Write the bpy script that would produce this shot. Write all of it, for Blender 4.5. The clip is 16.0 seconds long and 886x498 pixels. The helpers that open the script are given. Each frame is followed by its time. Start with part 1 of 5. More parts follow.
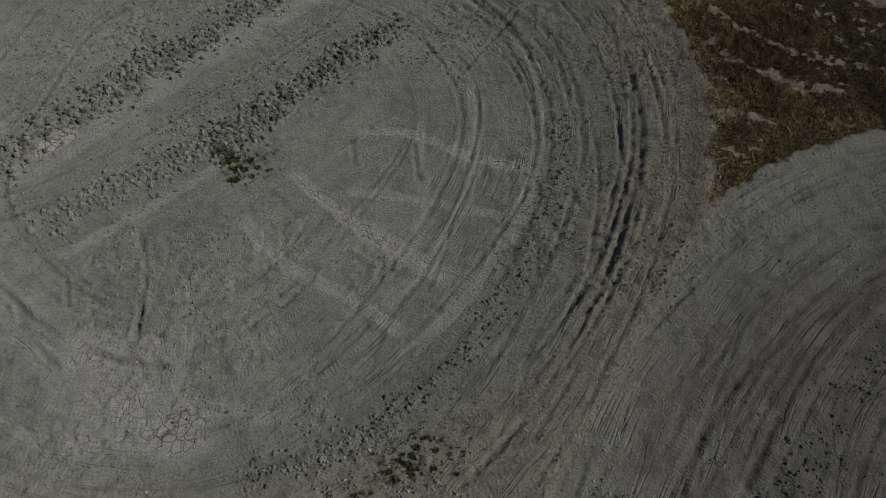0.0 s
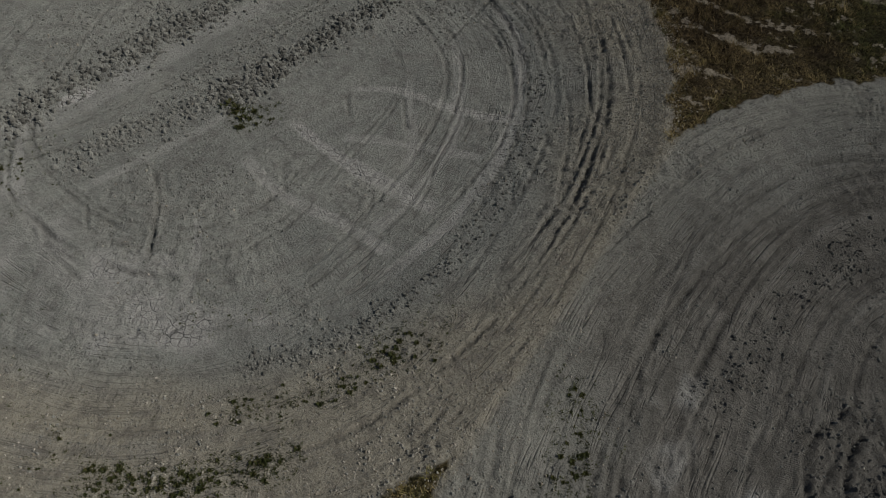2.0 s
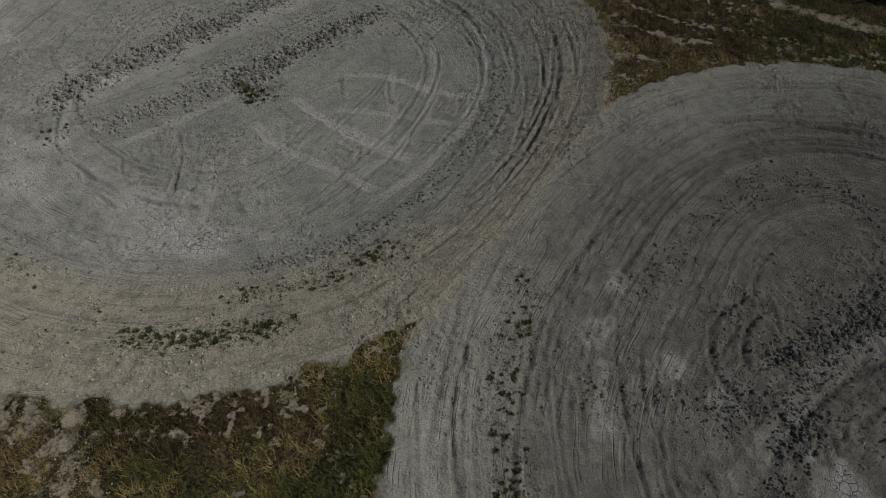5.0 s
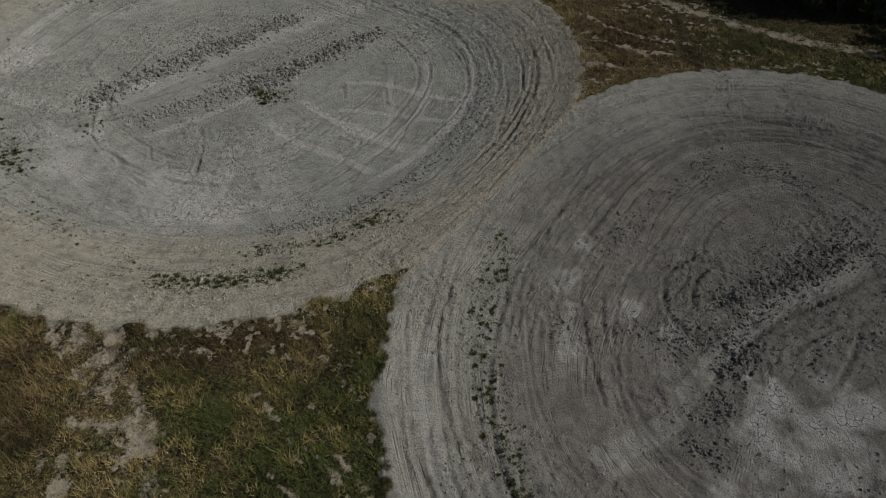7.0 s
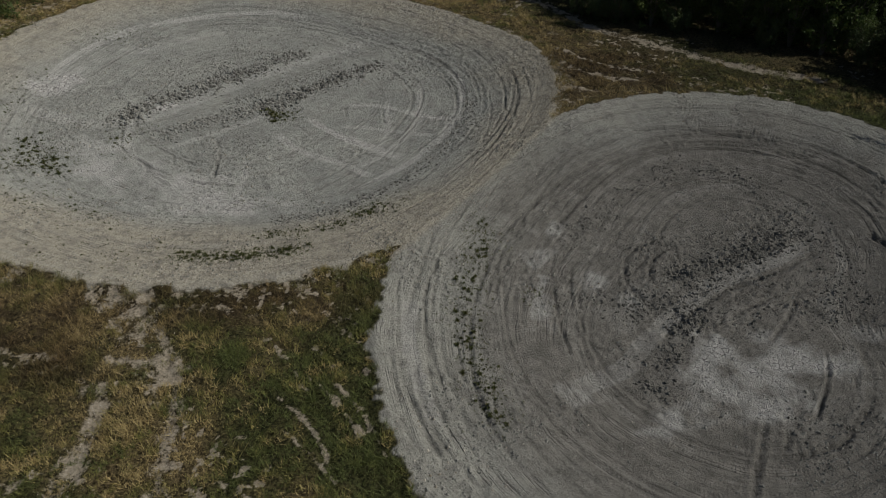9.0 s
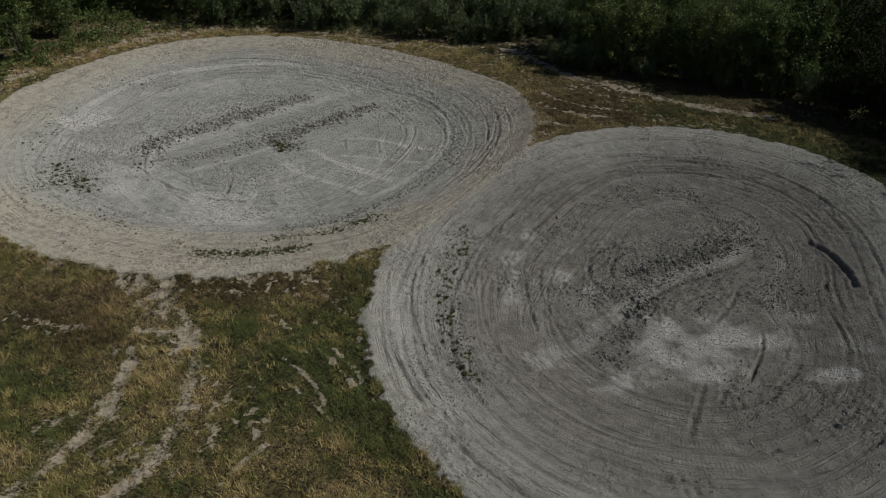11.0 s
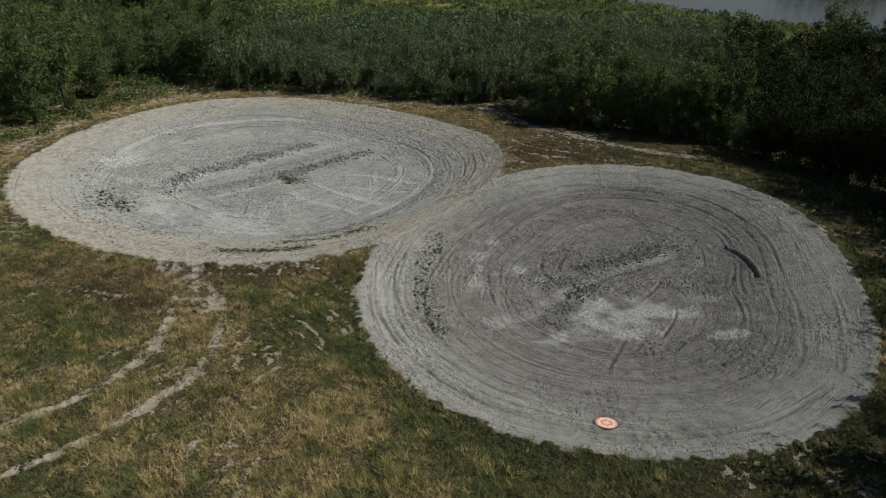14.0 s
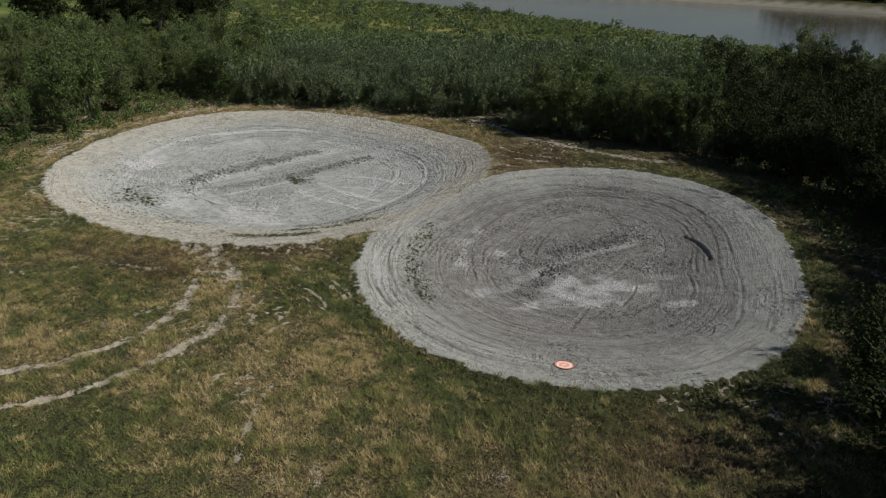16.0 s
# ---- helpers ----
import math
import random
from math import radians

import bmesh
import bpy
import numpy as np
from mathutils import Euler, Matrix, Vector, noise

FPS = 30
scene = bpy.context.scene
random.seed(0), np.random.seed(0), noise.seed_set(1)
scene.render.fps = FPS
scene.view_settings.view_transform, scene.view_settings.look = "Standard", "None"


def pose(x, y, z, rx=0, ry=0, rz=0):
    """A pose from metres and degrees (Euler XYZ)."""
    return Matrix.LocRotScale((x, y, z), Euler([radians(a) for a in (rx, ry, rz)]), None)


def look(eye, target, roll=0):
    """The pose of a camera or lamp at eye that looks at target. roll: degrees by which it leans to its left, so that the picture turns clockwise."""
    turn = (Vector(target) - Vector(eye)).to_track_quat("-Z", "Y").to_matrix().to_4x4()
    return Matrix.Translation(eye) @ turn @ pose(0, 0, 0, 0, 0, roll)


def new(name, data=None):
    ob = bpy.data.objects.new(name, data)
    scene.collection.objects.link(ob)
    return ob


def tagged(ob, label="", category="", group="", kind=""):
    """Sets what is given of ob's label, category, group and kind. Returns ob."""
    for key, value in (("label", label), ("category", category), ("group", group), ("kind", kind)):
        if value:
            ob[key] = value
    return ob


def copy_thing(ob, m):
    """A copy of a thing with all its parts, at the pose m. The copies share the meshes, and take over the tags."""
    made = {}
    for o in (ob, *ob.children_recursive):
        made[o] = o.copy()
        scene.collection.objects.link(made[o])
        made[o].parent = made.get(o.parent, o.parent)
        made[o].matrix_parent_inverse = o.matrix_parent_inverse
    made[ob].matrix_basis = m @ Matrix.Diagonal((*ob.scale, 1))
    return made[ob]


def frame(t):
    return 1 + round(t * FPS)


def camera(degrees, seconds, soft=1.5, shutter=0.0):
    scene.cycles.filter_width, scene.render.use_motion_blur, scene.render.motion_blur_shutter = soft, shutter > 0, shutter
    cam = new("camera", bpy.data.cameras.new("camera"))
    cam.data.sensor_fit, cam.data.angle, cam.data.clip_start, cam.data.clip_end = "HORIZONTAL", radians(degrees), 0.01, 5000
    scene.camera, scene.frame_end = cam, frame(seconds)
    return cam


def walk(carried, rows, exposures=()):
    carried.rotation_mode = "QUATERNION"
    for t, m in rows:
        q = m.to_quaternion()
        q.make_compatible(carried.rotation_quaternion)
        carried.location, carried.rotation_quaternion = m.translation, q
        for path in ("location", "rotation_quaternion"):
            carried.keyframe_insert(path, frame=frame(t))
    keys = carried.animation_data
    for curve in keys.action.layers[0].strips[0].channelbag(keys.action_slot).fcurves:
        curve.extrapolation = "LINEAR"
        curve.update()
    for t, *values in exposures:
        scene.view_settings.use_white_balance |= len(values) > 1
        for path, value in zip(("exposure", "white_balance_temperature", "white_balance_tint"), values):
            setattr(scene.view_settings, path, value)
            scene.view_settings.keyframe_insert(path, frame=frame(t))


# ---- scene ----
cam = camera(61.0, 16.0, soft=1.05)
PATH = [
    (0, (-0.164, -0.996, 15.879), (-0.145, 0.156, 14.244), 1.8),
    (0.5, (-0.057, -1.674, 15.821), (-0.042, -0.522, 14.186), 1.77),
    (1, (0.088, -2.68, 15.771), (0.101, -1.503, 14.154), 1.73),
    (1.5, (0.252, -3.68, 15.733), (0.264, -2.475, 14.136), 1.69),
    (2, (0.423, -4.718, 15.708), (0.434, -3.481, 14.136), 1.66),
    (2.5, (0.591, -5.732, 15.697), (0.603, -4.464, 14.15), 1.63),
    (3, (0.75, -6.76, 15.699), (0.762, -5.462, 14.178), 1.6),
    (3.5, (0.897, -7.771, 15.712), (0.909, -6.446, 14.214), 1.58),
    (4, (1.031, -8.806, 15.734), (1.044, -7.455, 14.259), 1.55),
    (6.5, (1.553, -14.292, 15.853), (1.566, -12.813, 14.506), 1.45),
    (7, (1.648, -15.411, 15.86), (1.66, -13.905, 14.544), 1.44),
    (7.5, (1.747, -16.547, 15.858), (1.759, -15.012, 14.576), 1.43),
    (8, (1.853, -17.669, 15.846), (1.865, -16.108, 14.596), 1.42),
    (8.5, (1.968, -18.781, 15.825), (1.979, -17.194, 14.608), 1.41),
    (9, (2.093, -19.888, 15.795), (2.104, -18.275, 14.612), 1.4),
    (9.5, (2.229, -20.984, 15.758), (2.239, -19.347, 14.609), 1.4),
    (10, (2.376, -22.087, 15.716), (2.385, -20.426, 14.602), 1.4),
    (12.5, (3.23, -28.407, 15.526), (3.239, -26.622, 14.623), 1.42),
    (13, (3.414, -29.713, 15.507), (3.422, -27.915, 14.631), 1.43),
    (13.5, (3.599, -31.052, 15.496), (3.607, -29.243, 14.644), 1.44),
    (14, (3.785, -32.395, 15.492), (3.792, -30.576, 14.661), 1.45),
    (14.5, (3.975, -33.739, 15.49), (3.98, -31.912, 14.676), 1.47),
    (15, (4.17, -35.081, 15.485), (4.173, -33.247, 14.687), 1.48),
    (15.5, (4.377, -36.442, 15.468), (4.378, -34.602, 14.684), 1.5),
    (16, (4.605, -37.706, 15.424), (4.601, -35.859, 14.658), 1.52),
]
EXPOSURES = [(0.0, -1.68, 6500, 11), (4.2, -1.57, 6550, 11), (7.5, -1.23, 6550, 11), (10.0, -1.06, 6500, 11), (13.0, -0.64, 6400, 11), (16.0, -0.27, 6300, 12)]
walk(cam, [(t, look(eye, target, roll)) for t, eye, target, roll in PATH], EXPOSURES)

# ---- light ----
SUN_AWAY = Vector((-0.715, 0.11, -0.69))          # the way the sunlight goes
sun_data = bpy.data.lights.new("sun", "SUN")
sun_data.energy, sun_data.angle, sun_data.color = 5.0, radians(0.53), (1.0, 0.965, 0.875)
sun_ob = new("sun", sun_data)
sun_ob.matrix_world = Matrix.Translation((52, -8, 50)) @ SUN_AWAY.to_track_quat("-Z", "Y").to_matrix().to_4x4()
world = bpy.data.worlds.new("world")
scene.world = world
world.use_nodes = True
wt = world.node_tree
sky = wt.nodes.new("ShaderNodeTexSky")
sky.sky_type, sky.sun_disc = "NISHITA", False
sky.sun_elevation, sky.sun_rotation = radians(43.6), math.atan2(0.715, -0.11)
wt.links.new(sky.outputs[0], wt.nodes["Background"].inputs[0])
wt.nodes["Background"].inputs[1].default_value = 0.05


# ---- small helpers ----
def link_mesh(name, verts, faces, material, parent=None, label="", smooth=False):
    """One mesh object from arrays of vertices and faces."""
    me = bpy.data.meshes.new(name)
    verts = np.asarray(verts, dtype=np.float32)
    if isinstance(faces, np.ndarray):
        n, k = faces.shape
        me.vertices.add(len(verts))
        me.vertices.foreach_set("co", verts.ravel())
        me.loops.add(n * k)
        me.loops.foreach_set("vertex_index", faces.astype(np.int32).ravel())
        me.polygons.add(n)
        me.polygons.foreach_set("loop_start", np.arange(0, n * k, k, dtype=np.int32))
        me.polygons.foreach_set("loop_total", np.full(n, k, dtype=np.int32))
        me.update(calc_edges=True)
    else:
        me.from_pydata([tuple(v) for v in verts], [], faces)
    me.polygons.foreach_set("use_smooth", np.full(len(me.polygons), smooth, dtype=bool))
    me.materials.append(material)
    ob = new(name, me)
    if parent is not None:
        ob.parent = parent
    return tagged(ob, label)


def part(name, bm, material, parent, label=""):
    me = bpy.data.meshes.new(name)
    bm.to_mesh(me)
    bm.free()
    me.materials.append(material)
    ob = new(name, me)
    ob.parent = parent
    return tagged(ob, label)


def attribute(me, name, values):
    a = me.attributes.new(name, "FLOAT", "POINT")
    a.data.foreach_set("value", np.asarray(values, dtype=np.float32).ravel())


def lattice(ix, iy, seed):
    h = (ix.astype(np.int64) * 374761393 + iy.astype(np.int64) * 668265263 + seed * 1442695041) & 0xFFFFFFFF
    h = ((h ^ (h >> 13)) * 1274126177) & 0xFFFFFFFF
    h = ((h ^ (h >> 16)) * 2246822519) & 0xFFFFFFFF
    return ((h ^ (h >> 15)) & 0xFFFFFF) / float(0xFFFFFF)


def vnoise(x, y, seed=0):
    """Smooth value noise, 0 to 1."""
    fx, fy = np.floor(x), np.floor(y)
    u, v = x - fx, y - fy
    u, v = u * u * (3 - 2 * u), v * v * (3 - 2 * v)
    a, b = lattice(fx, fy, seed), lattice(fx + 1, fy, seed)
    c, d = lattice(fx, fy + 1, seed), lattice(fx + 1, fy + 1, seed)
    return (a * (1 - u) + b * u) * (1 - v) + (c * (1 - u) + d * u) * v


def fbm(x, y, scale, octaves=4, seed=0):
    """Layered noise, about -1 to 1; scale: the largest lumps, in metres."""
    total, amp, norm = 0.0, 1.0, 0.0
    for o in range(octaves):
        k = 2.03 ** o / scale
        total = total + amp * (vnoise(x * k + 17.3 * o, y * k - 9.1 * o, seed + o) * 2 - 1)
        norm += amp
        amp *= 0.55
    return total / norm * 1.6


def smooth(a, b, x):
    t = np.clip((x - a) / (b - a), 0, 1)
    return t * t * (3 - 2 * t)


def line_distance(x, y, pts):
    """Distance to a polyline, and the way along it, 0 to 1."""
    best, along = np.full(np.shape(x), 1e9), np.zeros(np.shape(x))
    n = len(pts) - 1
    for i in range(n):
        (ax, ay), (bx, by) = pts[i], pts[i + 1]
        dx, dy = bx - ax, by - ay
        t = np.clip(((x - ax) * dx + (y - ay) * dy) / (dx * dx + dy * dy + 1e-9), 0, 1)
        d = np.hypot(x - ax - t * dx, y - ay - t * dy)
        near = d < best
        best = np.where(near, d, best)
        along = np.where(near, (i + t) / n, along)
    return best, along


def curve(pts, steps=8):
    """A rounded polyline through the points."""
    p = [pts[0], *pts, pts[-1]]
    out = []
    for i in range(1, len(p) - 2):
        for s in range(steps):
            t = s / steps
            out.append(tuple(0.5 * (2 * p[i][k] + (p[i + 1][k] - p[i - 1][k]) * t + (2 * p[i - 1][k] - 5 * p[i][k] + 4 * p[i + 1][k] - p[i + 2][k]) * t * t
                             + (3 * p[i][k] - p[i - 1][k] - 3 * p[i + 1][k] + p[i + 2][k]) * t ** 3) for k in range(2)))
    return out + [tuple(pts[-1])]


# ---- the plan ----
# Two shallow bowls of bare soil: centre, and the rim's radius as a constant and pairs of cosine and sine terms.
BOWL_A = ((-7.5, 15.4), (15.78, -0.44, 0.12, -0.46, -0.39, 0.34, 0.13, 0.13, 0.36))
BOWL_B = ((12.3, 0.9), (12.87, 0.02, -0.54, -1.23, 1.3, -0.21, 0.1, -0.04, -0.02))


def bowl(x, y, b):
    """Share of the rim's radius, the angle, and the metres inside the rim."""
    (cx, cy), co = b
    th = np.arctan2(y - cy, x - cx)
    rim = co[0] + sum(co[2 * k - 1] * np.cos(k * th) + co[2 * k] * np.sin(k * th) for k in range(1, 5))
    r = np.hypot(x - cx, y - cy)
    return r / rim, th, rim - r


def ring_ruts(seed, count, near, far):
    """Wheel ruts round a bowl: metres inside the rim, start angle, length, half width, depth, drift."""
    rng = np.random.RandomState(seed)
    return [(rng.uniform(near, far), rng.uniform(-math.pi, math.pi), rng.uniform(0.4, 3.0), rng.uniform(0.05, 0.09), rng.uniform(0.015, 0.055), rng.uniform(-0.4, 0.4)) for _ in range(count)]


RUTS_A = ring_ruts(3, 28, 0.5, 6.5) + ring_ruts(5, 14, 6.5, 13.0)
RUTS_B = ring_ruts(4, 54, 0.5, 7.5) + ring_ruts(6, 5, 7.5, 9.5)
# single ruts of the far bowl, of the near bowl's lanes, and of its middle: points
FAR_RUTS = [
    [(3.3, 20.0), (3.7, 18.4), (3.9, 16.9), (3.9, 16.0)], [(4.5, 15.7), (4.5, 13.3), (4.0, 10.6), (3.7, 9.8)], [(5.3, 15.8), (5.1, 12.5), (4.8, 11.0), (3.8, 8.9)],
    [(6.3, 18.4), (6.5, 15.5), (6.4, 14.1)], [(5.7, 14.6), (5.6, 13.0), (4.9, 10.5), (4.1, 9.0)], [(0.2, 11.9), (0.1, 10.9), (-0.4, 9.5)],
    [(-1.5, 10.4), (-1.9, 9.6), (-2.2, 9.2)], [(-1.1, 20.4), (-0.3, 18.9), (0.1, 18.3)], [(-1.8, 8.6), (-2.3, 7.9), (-3.2, 6.9)],
    [(-0.6, 7.9), (-1.4, 7.2), (-2.6, 6.4)], [(5.8, 12.3), (5.1, 10.6), (3.8, 8.3), (2.9, 6.9)], [(3.3, 7.1), (2.6, 6.0), (2.0, 5.0)],
]
FAR_MARKS = [
    [(0.6, 3.0), (0.3, 2.6), (0.0, 2.3)], [(-2.8, 15.0), (-2.6, 13.8)], [(-0.9, 14.9), (-0.7, 13.2)], [(-7.9, 10.0), (-7.6, 7.8)], [(-10.0, 9.9), (-9.6, 8.8)],
    [(-11.1, 9.2), (-10.5, 8.3), (-9.6, 7.7)], [(2.6, 21.0), (1.2, 19.0), (0.3, 17.4)],
]
LANE_RUTS = [
    [(10.5, 10.1), (8.5, 9.1), (7.4, 8.1), (6.7, 6.8)], [(11.4, 9.4), (10.2, 8.9), (9.0, 8.2), (8.0, 7.4)], [(14.3, 11.3), (12.8, 11.5), (9.9, 11.0), (8.5, 10.2)],
    [(0.7, 0.1), (1.0, -4.0), (1.5, -5.7), (3.4, -8.6)], [(0.7, -3.5), (1.2, -6.3), (1.9, -7.5)], [(2.1, 1.0), (1.9, -2.8), (2.7, -6.3)],
    [(1.6, 0.2), (1.9, -4.4), (2.5, -6.3), (4.4, -8.7)], [(4.4, 2.3), (4.1, 0.1), (4.3, -4.1), (4.8, -6.0)], [(7.3, 8.1), (5.4, 4.4), (4.9, 3.1)],
    [(8.8, 8.3), (7.6, 7.1), (6.5, 5.4)], [(6.4, 2.8), (6.1, 0.6), (6.3, -3.7)], [(7.0, 2.1), (6.7, 0.0), (7.1, -2.7)], [(10.3, 10.3), (8.9, 9.6), (7.8, 8.8)],
]
MIDDLE_RUTS = [
    [(10.7, 11.0), (13.5, 11.3), (18.3, 9.9)], [(14.8, -4.7), (13.4, -6.2)], [(11.6, -5.3), (10.2, -8.2)], [(12.2, -5.6), (11.7, -6.5)],
    [(10.9, 3.9), (9.3, 2.8), (8.8, 1.1), (9.4, -0.2)], [(10.6, 3.0), (9.9, 2.2), (9.7, 1.2)], [(9.0, -2.4), (11.5, 0.2), (14.0, 1.6), (16.6, 3.1)],
    [(12.0, -0.7), (13.6, 0.3), (15.4, 0.8)], [(13.0, -1.8), (14.0, -0.6), (14.6, 0.4)],
]
RING_RUTS = [
    [(7.4, 3.6), (6.4, 1.5), (6.1, -0.4), (6.2, -2.3), (6.5, -3.6)], [(6.1, 5.3), (5.0, 3.1), (4.4, 0.9), (4.3, -0.9), (4.4, -2.9), (4.9, -4.5), (5.5, -5.6)], [(8.3, 8.1), (6.3, 5.9), (5.0, 3.4)],
    [(11.3, 3.4), (9.6, 2.2), (8.6, 0.6), (8.5, -0.6)], [(7.4, 6.9), (9.1, 8.5), (11.7, 9.9), (15.0, 10.2), (17.4, 9.3)], [(11.0, 10.3), (14.0, 11.0), (17.0, 10.4), (18.7, 8.7)],
    [(11.7, 7.3), (13.9, 7.8), (15.3, 6.9)], [(2.2, 1.6), (1.7, -0.6), (1.8, -2.9), (2.3, -5.1)], [(7.4, 1.6), (6.9, -0.5), (7.0, -2.4)], [(9.3, 4.4), (7.9, 2.6), (7.2, 1.0)],
]
CROSS_RUTS = [
    [(-8.4, 11.4), (-7.8, 9.7), (-7.7, 7.8)], [(-1.1, 20.9), (0.7, 18.4), (1.1, 16.0), (0.6, 13.3)], [(2.0, 19.0), (2.8, 16.2), (2.5, 13.2), (1.1, 10.6), (-0.7, 8.2)],
    [(5.9, 17.5), (5.3, 13.3), (3.8, 9.6), (2.0, 7.0)], [(-13.3, 13.6), (-12.5, 10.5), (-10.9, 8.5)], [(-10.8, 8.4), (-9.2, 7.0)],
]
# points, half width, depth
DEEP = [(pts, 0.055, 0.045) for pts in RING_RUTS] + [(pts, 0.06, 0.06) for pts in CROSS_RUTS] + [(pts, 0.055, 0.045) for pts in FAR_RUTS] + [(pts, 0.052, 0.04) for pts in LANE_RUTS] + [(pts, 0.07, 0.06) for pts in FAR_MARKS] + [(pts, 0.09, 0.08) for pts in MIDDLE_RUTS]
DEEP += [([(18.6, 4.1), (19.2, 2.8), (19.3, 1.2), (19.1, 0.2)], 0.11, 0.18), ([(14.6, -2.2), (14.2, -3.4), (13.0, -5.4)], 0.06, 0.1)]


def scratches(seed, count, centre, reach, heading, fan):
    """Short single wheel marks about a heading, as deep ruts are given."""
    r = random.Random(seed)
    out = []
    for _ in range(count):
        a, d = r.uniform(0, 6.283), reach * math.sqrt(r.random())
        x, y, t, n, bow = centre[0] + d * math.cos(a), centre[1] + d * math.sin(a), radians(heading + r.gauss(0, fan)), r.uniform(0.7, 2.6), r.uniform(-0.25, 0.25)
        out.append(([(x - n * math.cos(t), y - n * math.sin(t)), (x - bow * n * math.sin(t), y + bow * n * math.cos(t)), (x + n * math.cos(t), y + n * math.sin(t))], r.uniform(0.045, 0.06), r.uniform(0.01, 0.03)))
    return out


DEEP += scratches(1, 24, (-7.5, 16.5), 8.5, 45, 9) + scratches(2, 8, (-1.0, 12.5), 4.5, -35, 14) + scratches(3, 7, (-0.5, 12.0), 4.0, 75, 12) + scratches(4, 8, (-9.5, 8.5), 3.5, -40, 20)
DEEP += scratches(5, 18, (13.5, 0.5), 5.0, 35, 14) + scratches(6, 12, (14.0, -4.0), 4.0, 70, 25) + scratches(7, 26, (3.6, 6.6), 3.6, 55, 7)
DEEP += [([(-15.0, 11.3), (-11.2, 13.3), (-7.6, 16.4), (-4.2, 20.2), (-3.0, 22.5)], 0.07, 0.05), ([(-14.2, 10.7), (-10.6, 12.6), (-6.9, 15.6), (-3.6, 19.4)], 0.06, 0.04), ([(-12.0, 15.6), (-9.0, 18.9), (-6.4, 21.6)], 0.07, 0.06)]
# heaps and windrows of clods: points, half width, height
RIDGES = [
    ([(-6.8, 14.5), (-6.1, 15.2), (-5.2, 16.5), (-3.3, 18.6), (-1.7, 20.2)], 0.45, 0.2),
    ([(-10.9, 11.6), (-10.0, 12.3), (-8.6, 13.3), (-6.8, 14.7)], 0.45, 0.08),
    ([(-13.5, 13.0), (-12.6, 14.5), (-10.8, 16.4), (-9.6, 18.0), (-8.2, 19.5), (-6.0, 22.0)], 0.5, 0.18),
    ([(3.7, 15.8), (3.3, 12.9), (2.3, 10.3), (1.0, 8.1), (-0.6, 6.4), (-2.0, 5.3), (-3.4, 4.7), (-4.4, 4.5)], 0.22, 0.06),
    ([(7.1, 3.3), (8.7, 5.4), (11.0, 7.5), (12.4, 8.4), (14.2, 8.3), (15.6, 7.0)], 0.4, 0.08),
    ([(10.6, 1.1), (12.7, 2.5), (14.2, 3.3), (16.0, 4.1)], 0.45, 0.22),
    ([(11.1, -0.1), (9.9, -1.8), (8.7, -4.2)], 0.6, 0.12),
    ([(17.1, 4.0), (16.5, 1.3), (15.5, -0.9)], 0.45, 0.1),
]
# pale lanes pressed by single wheels: points, half width, paleness
FAR_LANES = [
    ([(-2.8, 15.3), (-1.0, 15.2), (0.9, 14.3), (3.4, 13.6)], 0.22, 0.5), ([(-2.8, 12.9), (-0.9, 12.7), (1.9, 12.0)], 0.22, 0.4),
    ([(-4.6, 13.7), (-2.7, 11.9), (-1.0, 10.6), (0.4, 9.8)], 0.24, 0.5), ([(-5.8, 12.0), (-4.2, 10.3), (-2.4, 9.3), (-0.8, 8.1)], 0.24, 0.4),
    ([(0.9, 18.4), (1.0, 15.4), (0.8, 13.0), (-0.4, 10.4), (-1.7, 8.8)], 0.24, 0.3), ([(2.2, 19.9), (3.0, 18.3), (3.1, 16.0), (2.4, 12.5), (0.8, 9.4), (-1.4, 7.0)], 0.25, 0.4),
    ([(-0.7, 16.0), (-0.5, 12.5), (-0.8, 10.4)], 0.2, 0.25), ([(-7.7, 6.4), (-8.4, 5.6), (-6.5, 5.5), (-4.9, 5.6)], 0.35, 0.28),
]
MORE_LANES = [
    ([(-19.2, 14.4), (-16.6, 13.2), (-14.6, 12.6), (-12.2, 13.4), (-10.2, 15.6), (-7.0, 19.4), (-3.6, 22.8), (-1.3, 24.6)], 0.55, 0.26),
    ([(-4.7, 18.1), (-6.3, 14.3), (-8.7, 11.8), (-10.6, 10.2)], 0.2, 0.35), ([(-13.1, 13.6), (-12.2, 10.5), (-10.6, 8.5), (-9.3, 7.3)], 0.22, 0.35), ([(-14.8, 11.6), (-12.9, 8.8), (-10.9, 6.1)], 0.24, 0.3), ([(-4.0, 13.0), (-1.8, 11.5), (0.5, 10.0)], 0.16, 0.4),
    ([(-11.8, 9.6), (-10.6, 8.0), (-9.2, 6.6), (-8.7, 5.4)], 0.25, 0.25), ([(-6.6, 9.6), (-6.3, 7.4), (-6.6, 5.8)], 0.2, 0.3),
    ([(-18.3, 14.5), (-18.6, 18.3), (-17.6, 22.3), (-15.4, 25.5), (-10.0, 27.8), (-6.0, 27.0)], 0.32, 0.45),
    ([(5.9, -4.5), (7.8, -3.3), (9.2, -1.6), (11.6, 0.8), (14.0, 2.2), (16.5, 3.7)], 0.42, 0.16),
    ([(1.2, -1.0), (1.3, -3.5), (2.2, -6.5)], 0.3, 0.25), ([(5.3, -1.4), (5.5, -0.2), (5.9, 1.2)], 0.25, 0.22),
]
LANES = FAR_LANES + MORE_LANES
